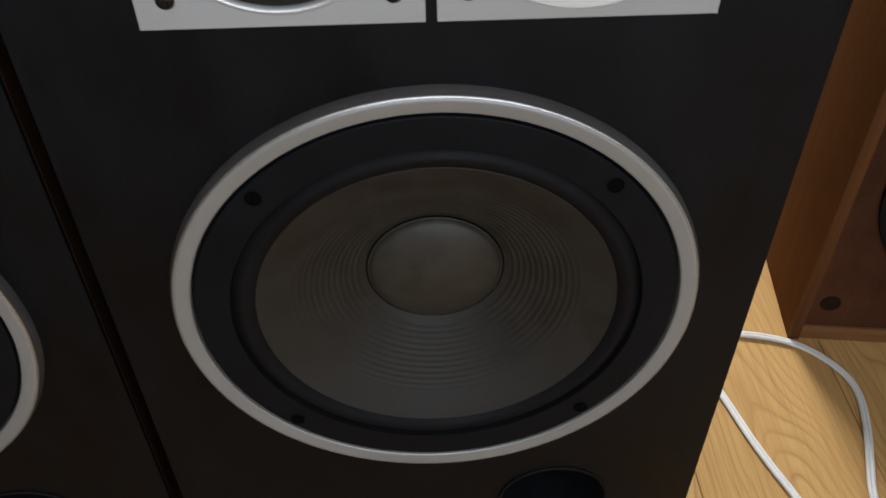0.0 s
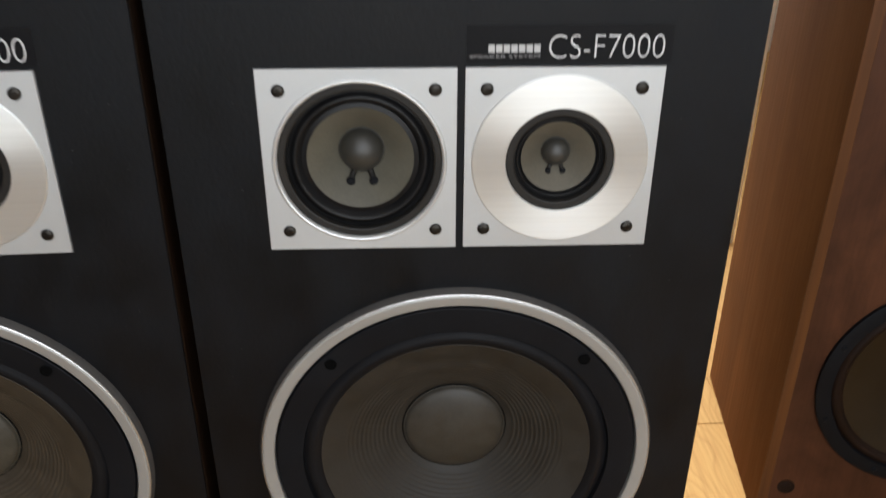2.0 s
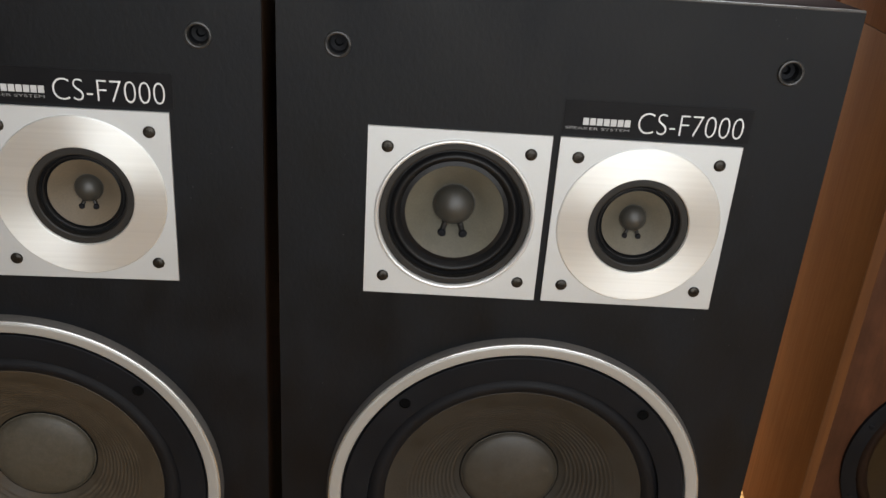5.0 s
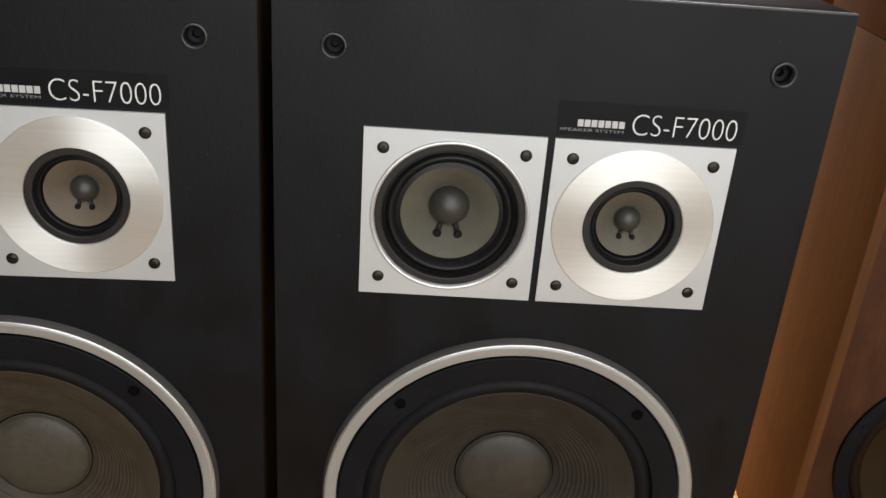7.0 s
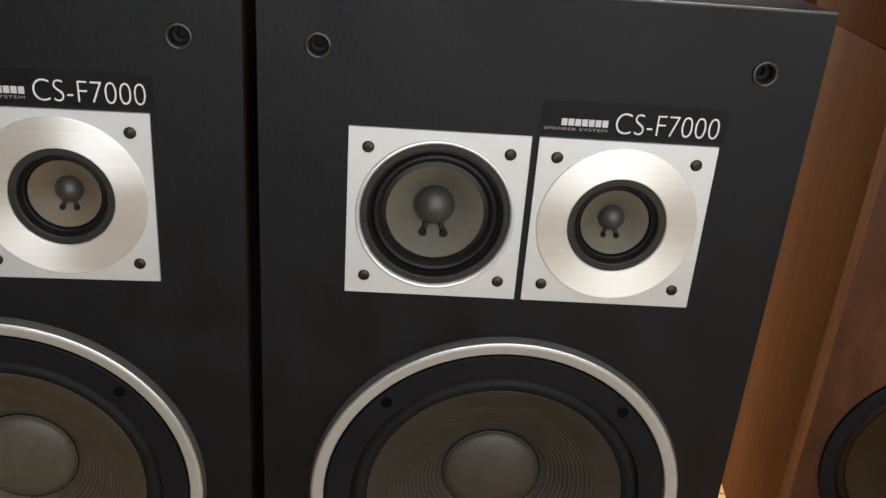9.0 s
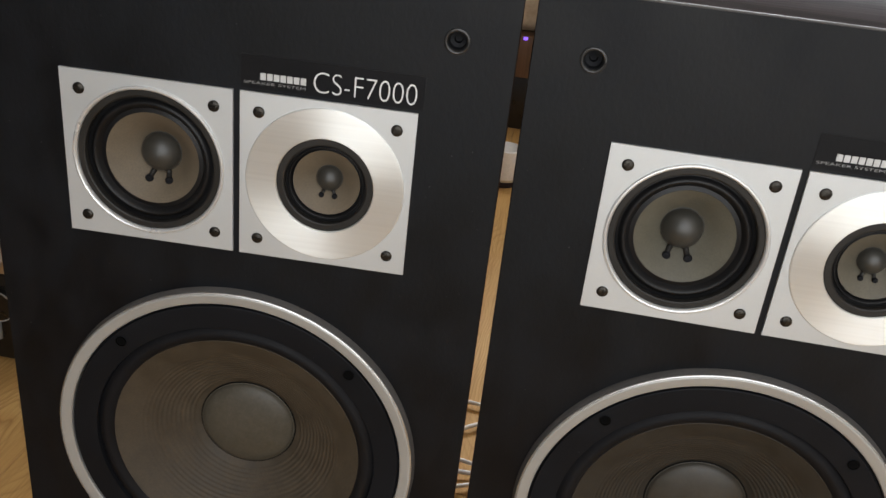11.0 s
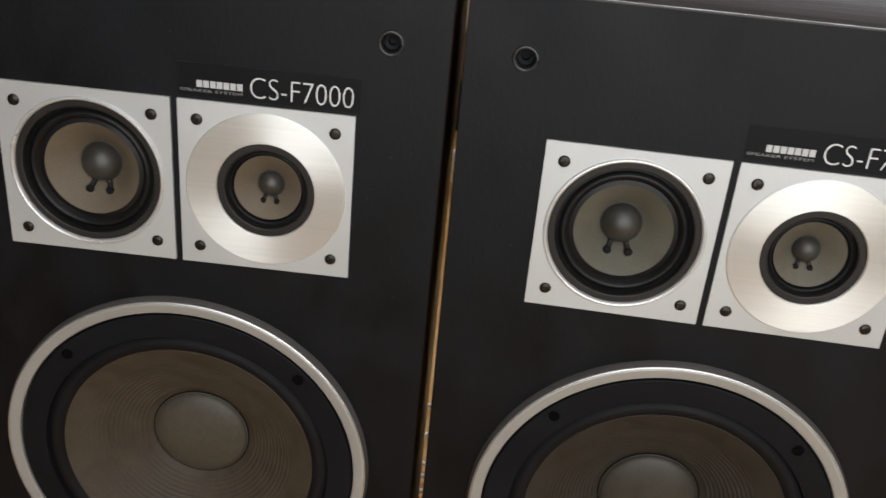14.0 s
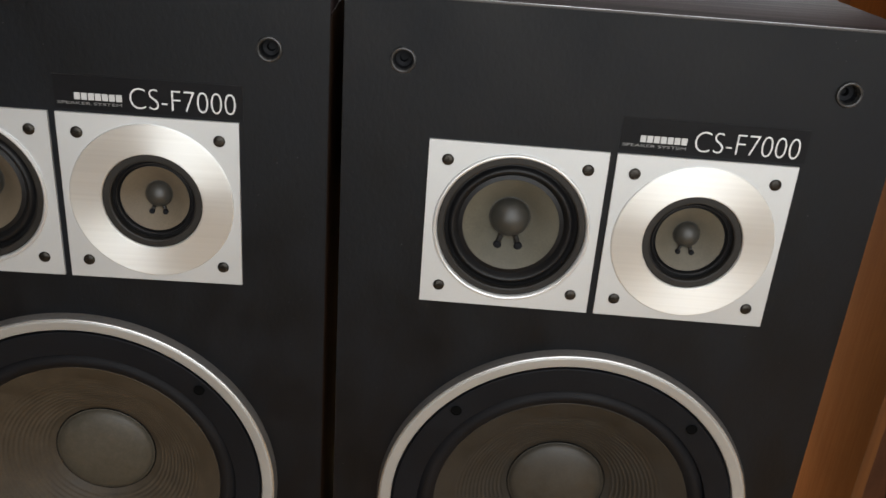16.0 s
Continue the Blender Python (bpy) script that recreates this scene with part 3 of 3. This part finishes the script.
    # reflex port
    part("port_tube", lathe([(0.0438, 0.0005), (0.0438, -0.0008), (0.0430, -0.0014), (0.0412, -0.0010), (0.0400, 0.001), (0.0395, 0.06), (0.0, 0.06)], 0.0885, 0.1705, 64), BLACK_FRAME, top, "round black reflex port")
    # midrange and tweeter on square silver plates
    small = screw_mesh(0.0044, BRONZE)
    for k, (cx, cz) in enumerate(mids):
        bm = bmesh.new()
        q = 0.0653
        hole_r = 0.0564 if k == 0 else 0.040
        holed(bm, cx - q, cx + q, cz - q, cz + q, cx, cz, hole_r, -0.0024, 0.004)
        for a, b in (((-q, -q), (q, -q)), ((q, -q), (q, q)), ((q, q), (-q, q)), ((-q, q), (-q, -q))):
            bm.faces.new([bm.verts.new((cx + u, y, cz + v)) for (u, v), y in ((a, -0.0024), (b, -0.0024), (b, 0.0002), (a, 0.0002))])
        plate = part("midrange" if k == 0 else "tweeter", bm, SATIN, top, "square satin aluminium plate with a cone midrange" if k == 0 else "square satin aluminium plate with a small cone tweeter", 30)
        if k == 0:
            part("rim", lathe([(0.0590, -0.0022), (0.0589, -0.0036), (0.0583, -0.0043), (0.0574, -0.0044), (0.0566, -0.0040), (0.0559, -0.0030), (0.0556, -0.0018), (0.0556, 0.0)], cx, cz, 112), RIM, plate, "raised silver rim", 20)
            cone_driver(plate, cx, cz, -0.0018, 0.0556, 0.0492, 0.0368, 0.0156, 0.0245, 0.0140, MID_PAPER, MID_CAP, True, "black basket with grey-beige cone")
        else:
            part("brushed_disc", lathe([(0.0606, -0.0022), (0.0604, -0.0034), (0.0598, -0.0038), (0.0379, -0.0038), (0.0372, -0.0030), (0.0370, 0.004)], cx, cz, 112), DISC, plate, "round turned aluminium disc", 12)
            cone_driver(plate, cx, cz, -0.0022, 0.0370, 0.0302, 0.0260, 0.0100, 0.0170, 0.0092, TWEETER_PAPER, MID_CAP, False, "black basket with small grey-beige cone")
        for sx in (-1, 1):
            for sz in (-1, 1):
                part("screw", small, None, plate, at=pose(cx + 0.0511 * sx, -0.0024, cz + 0.0509 * sz, 0, random.uniform(0, 90), 0))
    # grille sockets
    socket = finish("grille_socket", lathe([(0.0092, 0.0005), (0.0092, -0.0012), (0.0088, -0.0020), (0.0080, -0.0023), (0.0072, -0.0019), (0.0066, -0.0004), (0.0064, 0.0018)], n=40), GREY_PLASTIC)
    bore = finish("socket_bore", lathe([(0.0065, 0.0014), (0.0061, 0.0026), (0.0058, 0.0070), (0.0030, 0.0076), (0.0026, 0.0120), (0.0, 0.0122)], n=32), BLACK_FRAME)
    for sx in (-1, 1):
        part("socket_bore", bore, None, part("grille_socket", socket, None, top, at=(0.1555 * sx, 0, 0.7755)))
    # name plate with its print; the maker's mark is a plain bar
    plate = part("name_plate", box(0.0030, 0.1365, -0.0004, 0.0002, 0.7232, 0.7478), LABEL, top, "black label with silver print")
    part("print", lettering("CS-F7000", 0.0750, 0.0562, -0.0007, 0.7262, 0.0152), None, plate)
    small_print = lettering("SPEAKER SYSTEM", 0.0455, 0.0050, -0.0007, 0.7266, 0.0021)
    small_print.materials[0] = INK_DIM
    part("print", small_print, None, plate)
    for k in range(7):
        x = 0.0172 + 0.0049 * k
        part("maker_mark", box(x, x + 0.0040, -0.0008, -0.0003, 0.7302, 0.7352), INK_MARK, plate, "plain silver bar")
    return top


speaker_a = black_speaker()
speaker_b = copy_thing(speaker_a, pose(-0.4089, -0.0042, 0.0009, 0.32, 0.30, 3.25))
# the cones of the second one have browned more
AGED = {MID_PAPER: WARM_PAPER, TWEETER_PAPER: WARM_PAPER, PAPER: DUSTY_PAPER, CAP: DUSTY_CAP}
browned = {}
for ob in speaker_b.children_recursive:
    if ob.type == "MESH" and ob.data.materials and ob.data.materials[0] in AGED:
        if ob.data.name not in browned:
            browned[ob.data.name] = ob.data.copy()
            browned[ob.data.name].materials[0] = AGED[ob.data.materials[0]]
        ob.data = browned[ob.data.name]


# ---- the stacked walnut loudspeakers ----
def walnut_speaker(tall, drivers, label):
    """Origin at the left front foot; x along the front, y to the back."""
    top = tagged(new("walnut_loudspeaker"), label, "loudspeaker", "stacked walnut loudspeakers")
    wide, deep, e = 0.380, 0.323, 0.013
    for x0 in (0, wide - e):
        part("side_panel", box(x0, x0 + e, 0.0, deep, 0, tall, 0.0015), TEAK, top, "reddish walnut veneered side")
        part("edge_strip", box(x0, x0 + e, -0.0018, 0.0, 0, tall, 0.0005, 1), TEAK_LIP, top)
    part("back_panel", box(e, wide - e, deep - e, deep - 0.001, e, tall - e), TEAK, top)
    part("top_panel", box(e, wide - e, 0.0005, deep, tall - 0.006, tall, 0.0012), LIT_EDGE, top)
    part("bottom_panel", box(e, wide - e, 0.0005, deep, 0, e + 0.008, 0.0012), LIT_EDGE, top)
    bm = bmesh.new()
    if drivers:
        holed(bm, e, wide - e, e, 0.389, 0.190, 0.232, 0.134, 0.004, 0.023)
        holed(bm, e, wide - e, 0.389, 0.575, 0.170, 0.482, 0.070, 0.004, 0.023)
        quad(bm, e, wide - e, 0.575, tall - 0.0062, 0.004)
        bmesh.ops.remove_doubles(bm, verts=bm.verts, dist=0.00005)
    else:
        box(e, wide - e, 0.004, 0.023, e, tall - 0.0062, bm=bm)
    part("front_board", bm, TEAK_FRONT if drivers else LIT_FRONT, top, "brown veneered front board" if drivers else "brown veneered front board, its light painted in as pale tan", 0)
    peg = finish("grille_socket", lathe([(0.0115, 0.0005), (0.0113, -0.0008), (0.0085, -0.0011), (0.0072, -0.0006), (0.0060, -0.0012), (0.0, -0.0014)], n=32), BROWN_CAP)
    for x, z in ((0.034, tall - 0.042), (wide - 0.034, tall - 0.042), (0.035, 0.058), (wide - 0.035, 0.058)):
        part("grille_socket", peg, None, top, at=(x, 0.004, z))
    if not drivers:
        return top
    cx, cz, r, f = 0.190, 0.232, 0.150, 0.004
    woofer = part("woofer", lathe([(r, f), (r, f - 0.005), (r - 0.003, f - 0.0065), (r - 0.018, f - 0.0055), (r - 0.020, f + 0.0), (r - 0.019, f + 0.008)], cx, cz, 112), BLACK_FRAME, top, "large woofer with a tan paper cone")
    part("surround", lathe(arc(r - 0.018, f + 0.001, r - 0.034, f + 0.001, 0.006, 10), cx, cz, 112), BROWN_CAP, woofer)
    part("cone", lathe([(r - 0.032, f + 0.002), (r - 0.034, f + 0.001), (0.084, f + 0.018), (0.050, f + 0.037), (0.04, f + 0.040)], cx, cz, 96), TAN_PAPER, woofer)
    part("dust_cap", lathe([(0.049, f + 0.038)] + dome(0.048, f + 0.036, 0.018, 10), cx, cz, 64), BROWN_CAP, woofer, "dark brown dust cap")
    head = screw_mesh(0.0036, BLACK_FRAME)
    for k in range(8):
        a = math.pi / 8 + k * math.pi / 4
        part("screw", head, None, woofer, at=(cx + (r - 0.009) * math.cos(a), f - 0.0060, cz + (r - 0.009) * math.sin(a)))
    cx, cz, r = 0.170, 0.482, 0.087
    middle = part("midrange", lathe([(r, f), (r, f - 0.004), (r - 0.003, f - 0.005), (r - 0.013, f - 0.0045), (r - 0.015, f - 0.001), (r - 0.014, f + 0.004)], cx, cz, 96), BLACK_FRAME, top, "black midrange unit with tan cone")
    part("surround", lathe(arc(r - 0.013, f - 0.0005, r - 0.031, f - 0.0005, 0.0045, 10), cx, cz, 80), BLACK_FRAME, middle)
    part("cone", lathe([(r - 0.029, f), (r - 0.030, f - 0.0005), (0.034, f + 0.010), (0.020, f + 0.022), (0.014, f + 0.024)], cx, cz, 64), PEACH_PAPER, middle)
    part("dome", lathe(dome(0.0205, f + 0.0215, 0.015), cx, cz, 40), MID_CAP, middle)
    tube("lead_wire", [(cx - 0.010, f + 0.006, cz - 0.012), (cx - 0.014, f + 0.003, cz - 0.022), (cx - 0.017, f + 0.0035, cz - 0.029)], 0.0016, PLASTIC, middle)
    tube("lead_wire", [(cx + 0.010, f + 0.006, cz - 0.012), (cx + 0.014, f + 0.003, cz - 0.022), (cx + 0.017, f + 0.0035, cz - 0.029)], 0.0016, PLASTIC, middle)
    for k in range(4):
        a = math.pi / 4 + k * math.pi / 2
        part("screw", head, None, middle, at=(cx + (r - 0.010) * math.cos(a), f - 0.0046, cz + (r - 0.010) * math.sin(a)))
    bm = box(0.089, 0.251, f - 0.005, f + 0.001, 0.587, 0.697)
    bmesh.ops.bevel(bm, geom=[e2 for e2 in bm.edges if abs(e2.verts[0].co.y - e2.verts[1].co.y) > 0.003], offset=0.012, segments=6, affect="EDGES", profile=0.5)
    tweeter = part("tweeter", bm, BLACK_FRAME, top, "black rounded tweeter plate")
    part("horn", lathe([(0.032, f - 0.005), (0.031, f - 0.0065), (0.028, f - 0.006), (0.020, f - 0.0052), (0.012, f - 0.0062), (0.0, f - 0.009)], 0.170, 0.642, 48), BLACK_FRAME, tweeter)
    for x in (0.100, 0.240):
        for z in (0.598, 0.686):
            part("screw", head, None, tweeter, at=(x, f - 0.0048, z))
    return top


C_POSE = pose(0.4243, 0.301, 0, 0, 0, -7.39)
lower = walnut_speaker(0.738, True, "brown walnut loudspeaker with tan cones, standing on the floor")
lower.matrix_basis = C_POSE
upper = walnut_speaker(0.60, False, "second walnut loudspeaker cabinet stacked on the lower one")
upper.matrix_basis = C_POSE @ pose(0, 0, 0.7385)

# ---- cables on the floor beside the black loudspeaker ----
cable = tube("cable", [(0.17, 0.365, 0.0028), (0.27, 0.335, 0.0028), (0.36, 0.310, 0.0028), (0.392, 0.303, 0.0028), (0.425, 0.291, 0.0028), (0.451, 0.270, 0.0028), (0.471, 0.238, 0.0028), (0.474, 0.206, 0.0028), (0.465, 0.165, 0.0028), (0.451, 0.123, 0.0028), (0.439, 0.084, 0.0028), (0.425, 0.0, 0.0028), (0.44, -0.16, 0.0028)], 0.0045, CABLE, flat=0.6, res=8, twin=True)
tagged(cable, "white flat twin cable curving over the oak floor", "cable", "white cables")
cable = tube("cable", [(0.27, 0.41, 0.0028), (0.298, 0.31, 0.0028), (0.323, 0.218, 0.0028), (0.337, 0.161, 0.0028), (0.349, 0.122, 0.0028), (0.361, 0.088, 0.0028), (0.387, 0.0, 0.0028), (0.412, -0.16, 0.0028)], 0.0045, CABLE, flat=0.6, res=8, twin=True)
tagged(cable, "straighter white flat cable lying on the oak floor", "cable", "white cables")

# ---- behind the loudspeakers ----
for y, lean in ((0.674, 0.006), (0.604, -0.05), (0.514, 0.010), (0.486, -0.006), (0.450, -0.03)):
    c = tube("cable", [(-0.42, y - lean, 0.004), (-0.30, y + lean, 0.006), (-0.235, y, 0.009), (-0.16, y - lean, 0.006), (-0.05, y + 0.02, 0.004)], 0.0036, CABLE, res=6)
    tagged(c, "white cable lying across the floor behind the loudspeakers", "cable", "white cables")
cup = tagged(new("cup"), "white plastic cup with a dark foot standing on the oak floor", "cup")
cup.matrix_basis = Matrix.Translation((-0.297, 1.80, 0.0))
for name, rows, m in (("cup_body", [(0.040, -0.018), (0.052, -0.030), (0.056, -0.075), (0.050, -0.112), (0.046, -0.115), (0.044, -0.108), (0.0, -0.060)], WHITE), ("foot", [(0.0, -0.0002), (0.036, -0.0002), (0.040, -0.004), (0.041, -0.0185)], CARCASS)):
    bm = lathe(rows, n=40)
    bmesh.ops.rotate(bm, verts=bm.verts, matrix=Matrix.Rotation(radians(-90), 3, "X"))
    part(name, bm, m, cup)

stand = tagged(new("low_cabinet"), "low black cabinet with a brown top board", "cabinet")
part("cabinet_body", box(-0.75, 0.15, 2.36, 2.585, 0.0, 0.187, 0.004), PLASTIC, stand)
part("top_board", box(-0.77, 0.17, 2.34, 2.59, 0.187, 0.328, 0.003), BROWN_BOARD, stand)
part("indicator_light", box(-0.318, -0.304, 2.334, 2.3405, 0.315, 0.325, 0.001), LED, stand, "small violet indicator light")
bm = bmesh.new()
bmesh.ops.create_icosphere(bm, subdivisions=4, radius=1)
for v in bm.verts:
    p = v.co.copy()
    k = 1 + 0.10 * noise.noise(p * 2.3) + 0.03 * noise.noise(p * 7)
    v.co = Vector((0.36 * math.copysign(abs(p.x) ** 0.6, p.x) * k, 0.095 * math.copysign(abs(p.y) ** 0.6, p.y) * k, 0.16 * math.copysign(abs(p.z) ** 0.7, p.z) * k))
low = min(v.co.z for v in bm.verts)
tagged(part("folded_blanket", bm, GREY_CLOTH, at=(-0.30, 2.465, 0.328 - low)), "beige woven blanket folded on the low cabinet", "blanket")

# ---- seen between the black and the walnut loudspeaker ----
post = tagged(new("white_rack"), "white lacquered rack with slim uprights and a dark shelf", "rack")
for x0, y0 in ((0.654, 1.095), (0.972, 1.095), (0.654, 1.42), (0.972, 1.42)):
    part("upright", box(x0, x0 + 0.012, y0, y0 + 0.022, 0.0, 0.586, 0.003), WHITE, post)
part("shelf", box(0.640, 1.0, 1.09, 1.45, 0.586, 0.602, 0.003), CARCASS, post, "dark shelf board")
bm = box(0.643, 0.99, 1.10, 1.43, 0.0, 0.060, 0.02, 5)
tagged(part("bread_bin", bm, WHITE, at=(0, 0, 0.602)), "low white rounded box standing on the rack", "box")
# invented box, added to give an unidentified brown shape behind the loudspeakers
crate = tagged(new("wooden_box"), "made-up reddish-brown box filling in for an unidentified brown shape above a white box", "box")
crate.matrix_basis = Matrix.Translation((0.60, 1.103, 0.662))
part("box_body", box(0.0, 0.36, 0.0, 0.31, 0.0, 0.13, 0.004), TEAK, crate)
part("lid", box(-0.003, 0.363, -0.003, 0.313, 0.131, 0.150, 0.004), TEAK, crate)
bm = bmesh.new()
bmesh.ops.create_icosphere(bm, subdivisions=4, radius=1)
for v in bm.verts:
    p = v.co.copy()
    k = 1 + 0.16 * noise.noise(p * 2.0) + 0.06 * noise.noise(p * 6)
    v.co = Vector((0.085 * p.x * k, 0.09 * p.y * k, 0.15 * math.copysign(abs(p.z) ** 0.8, p.z) * k))
low = min(v.co.z for v in bm.verts)
tagged(part("cloth_bag", bm, PINK, at=(1.06, 2.25, -low)), "crumpled pink cloth bag on the floor", "bag")


# ---- hi-fi components beyond the left loudspeaker ----
def component(name, x0, x1, y0, y1, z0, z1, face, label, knobs):
    top = tagged(new(name), label, "hi-fi component", "stacked hi-fi components")
    part("case", box(x0, x1, y0 + 0.006, y1, z0 + 0.012, z1, 0.002), PLASTIC, top, "black metal case")
    part("face_plate", box(x0 - 0.004, x1 + 0.004, y0, y0 + 0.007, z0 + 0.010, z1 + 0.002, 0.0015), face, top)
    for fx in (x0 + 0.05, x1 - 0.05):
        for fy in (y0 + 0.05, y1 - 0.05):
            part("foot", box(fx - 0.018, fx + 0.018, fy - 0.018, fy + 0.018, z0, z0 + 0.013, 0.003), PLASTIC, top)
    for kx, kz, r, deep, m in knobs:
        k = part("knob", lathe([(r * 1.06, y0 + 0.001), (r * 1.06, y0 - 0.003), (r, y0 - 0.004), (r * 0.97, y0 - deep + 0.002), (r * 0.92, y0 - deep), (0, y0 - deep)], kx, kz, 48), m, top)
        if r > 0.015:
            part("knob_ring", lathe([(r * 0.97, y0 - deep + 0.001), (r * 0.955, y0 - deep - 0.0012), (r * 0.90, y0 - deep - 0.0008), (r * 0.89, y0 - deep + 0.001)], kx, kz, 48), SATIN, k)
    return top


component("tape_deck", -1.38, -0.95, 0.56, 0.88, 0.0, 0.172, PLASTIC, "black tape deck with a round dial on the oak floor", ((-1.036, 0.122, 0.029, 0.016, PLASTIC), (-1.18, 0.122, 0.028, 0.016, PLASTIC)))
part("trim_strip", box(-1.384, -1.045, 0.5545, 0.5605, 0.050, 0.085, 0.001), SATIN, bpy.data.objects["tape_deck"], "grey metal strip")
amp = component("amplifier", -1.38, -0.95, 0.55, 0.87, 0.172, 0.331, CHAMPAGNE, "champagne silver amplifier with large turned knobs", ((-1.036, 0.227, 0.031, 0.022, CHAMPAGNE), (-1.034, 0.306, 0.004, 0.003, PLASTIC), (-1.12, 0.306, 0.004, 0.003, PLASTIC), (-1.20, 0.233, 0.018, 0.018, CHAMPAGNE), (-1.30, 0.233, 0.018, 0.018, CHAMPAGNE)))
part("print", box(-1.026, -1.014, 0.5488, 0.5498, 0.304, 0.308), PLASTIC, amp)
part("print", box(-1.054, -1.016, 0.5488, 0.5498, 0.284, 0.2855), BRONZE, amp)
crate = tagged(new("wooden_case"), "dark glossy wooden case on top of the amplifier", "case")
part("case_body", box(-1.37, -0.955, 0.57, 0.86, 0.331, 0.47, 0.006), CARCASS, crate)
part("case_lid", box(-1.375, -0.950, 0.565, 0.865, 0.472, 0.50, 0.005), CARCASS, crate)

# ---- floor planks ----
PW, PL = 0.192, 1.285
cuts = {}


def plank_of(length):
    key = round(length, 3)
    if key not in cuts:
        cuts[key] = finish("plank", box(-PW / 2 + 0.0004, PW / 2 - 0.0004, -key / 2 + 0.0004, key / 2 - 0.0004, -0.010, 0.0, 0.0009, 1), OAK)
    return cuts[key]


col, x = 0, X0 - 0.12 + PW / 2
while x < X1 + 0.12:
    y = Y0 - 0.12 - (col * 0.41) % PL
    while y < Y1 + 0.12:
        a, b = max(y, Y0 - 0.12), min(y + PL, Y1 + 0.12)
        if b - a > 0.05:
            part("plank", plank_of(b - a), None, floor, at=(x, (a + b) / 2, 0.0))
        y += PL
    x += PW
    col += 1
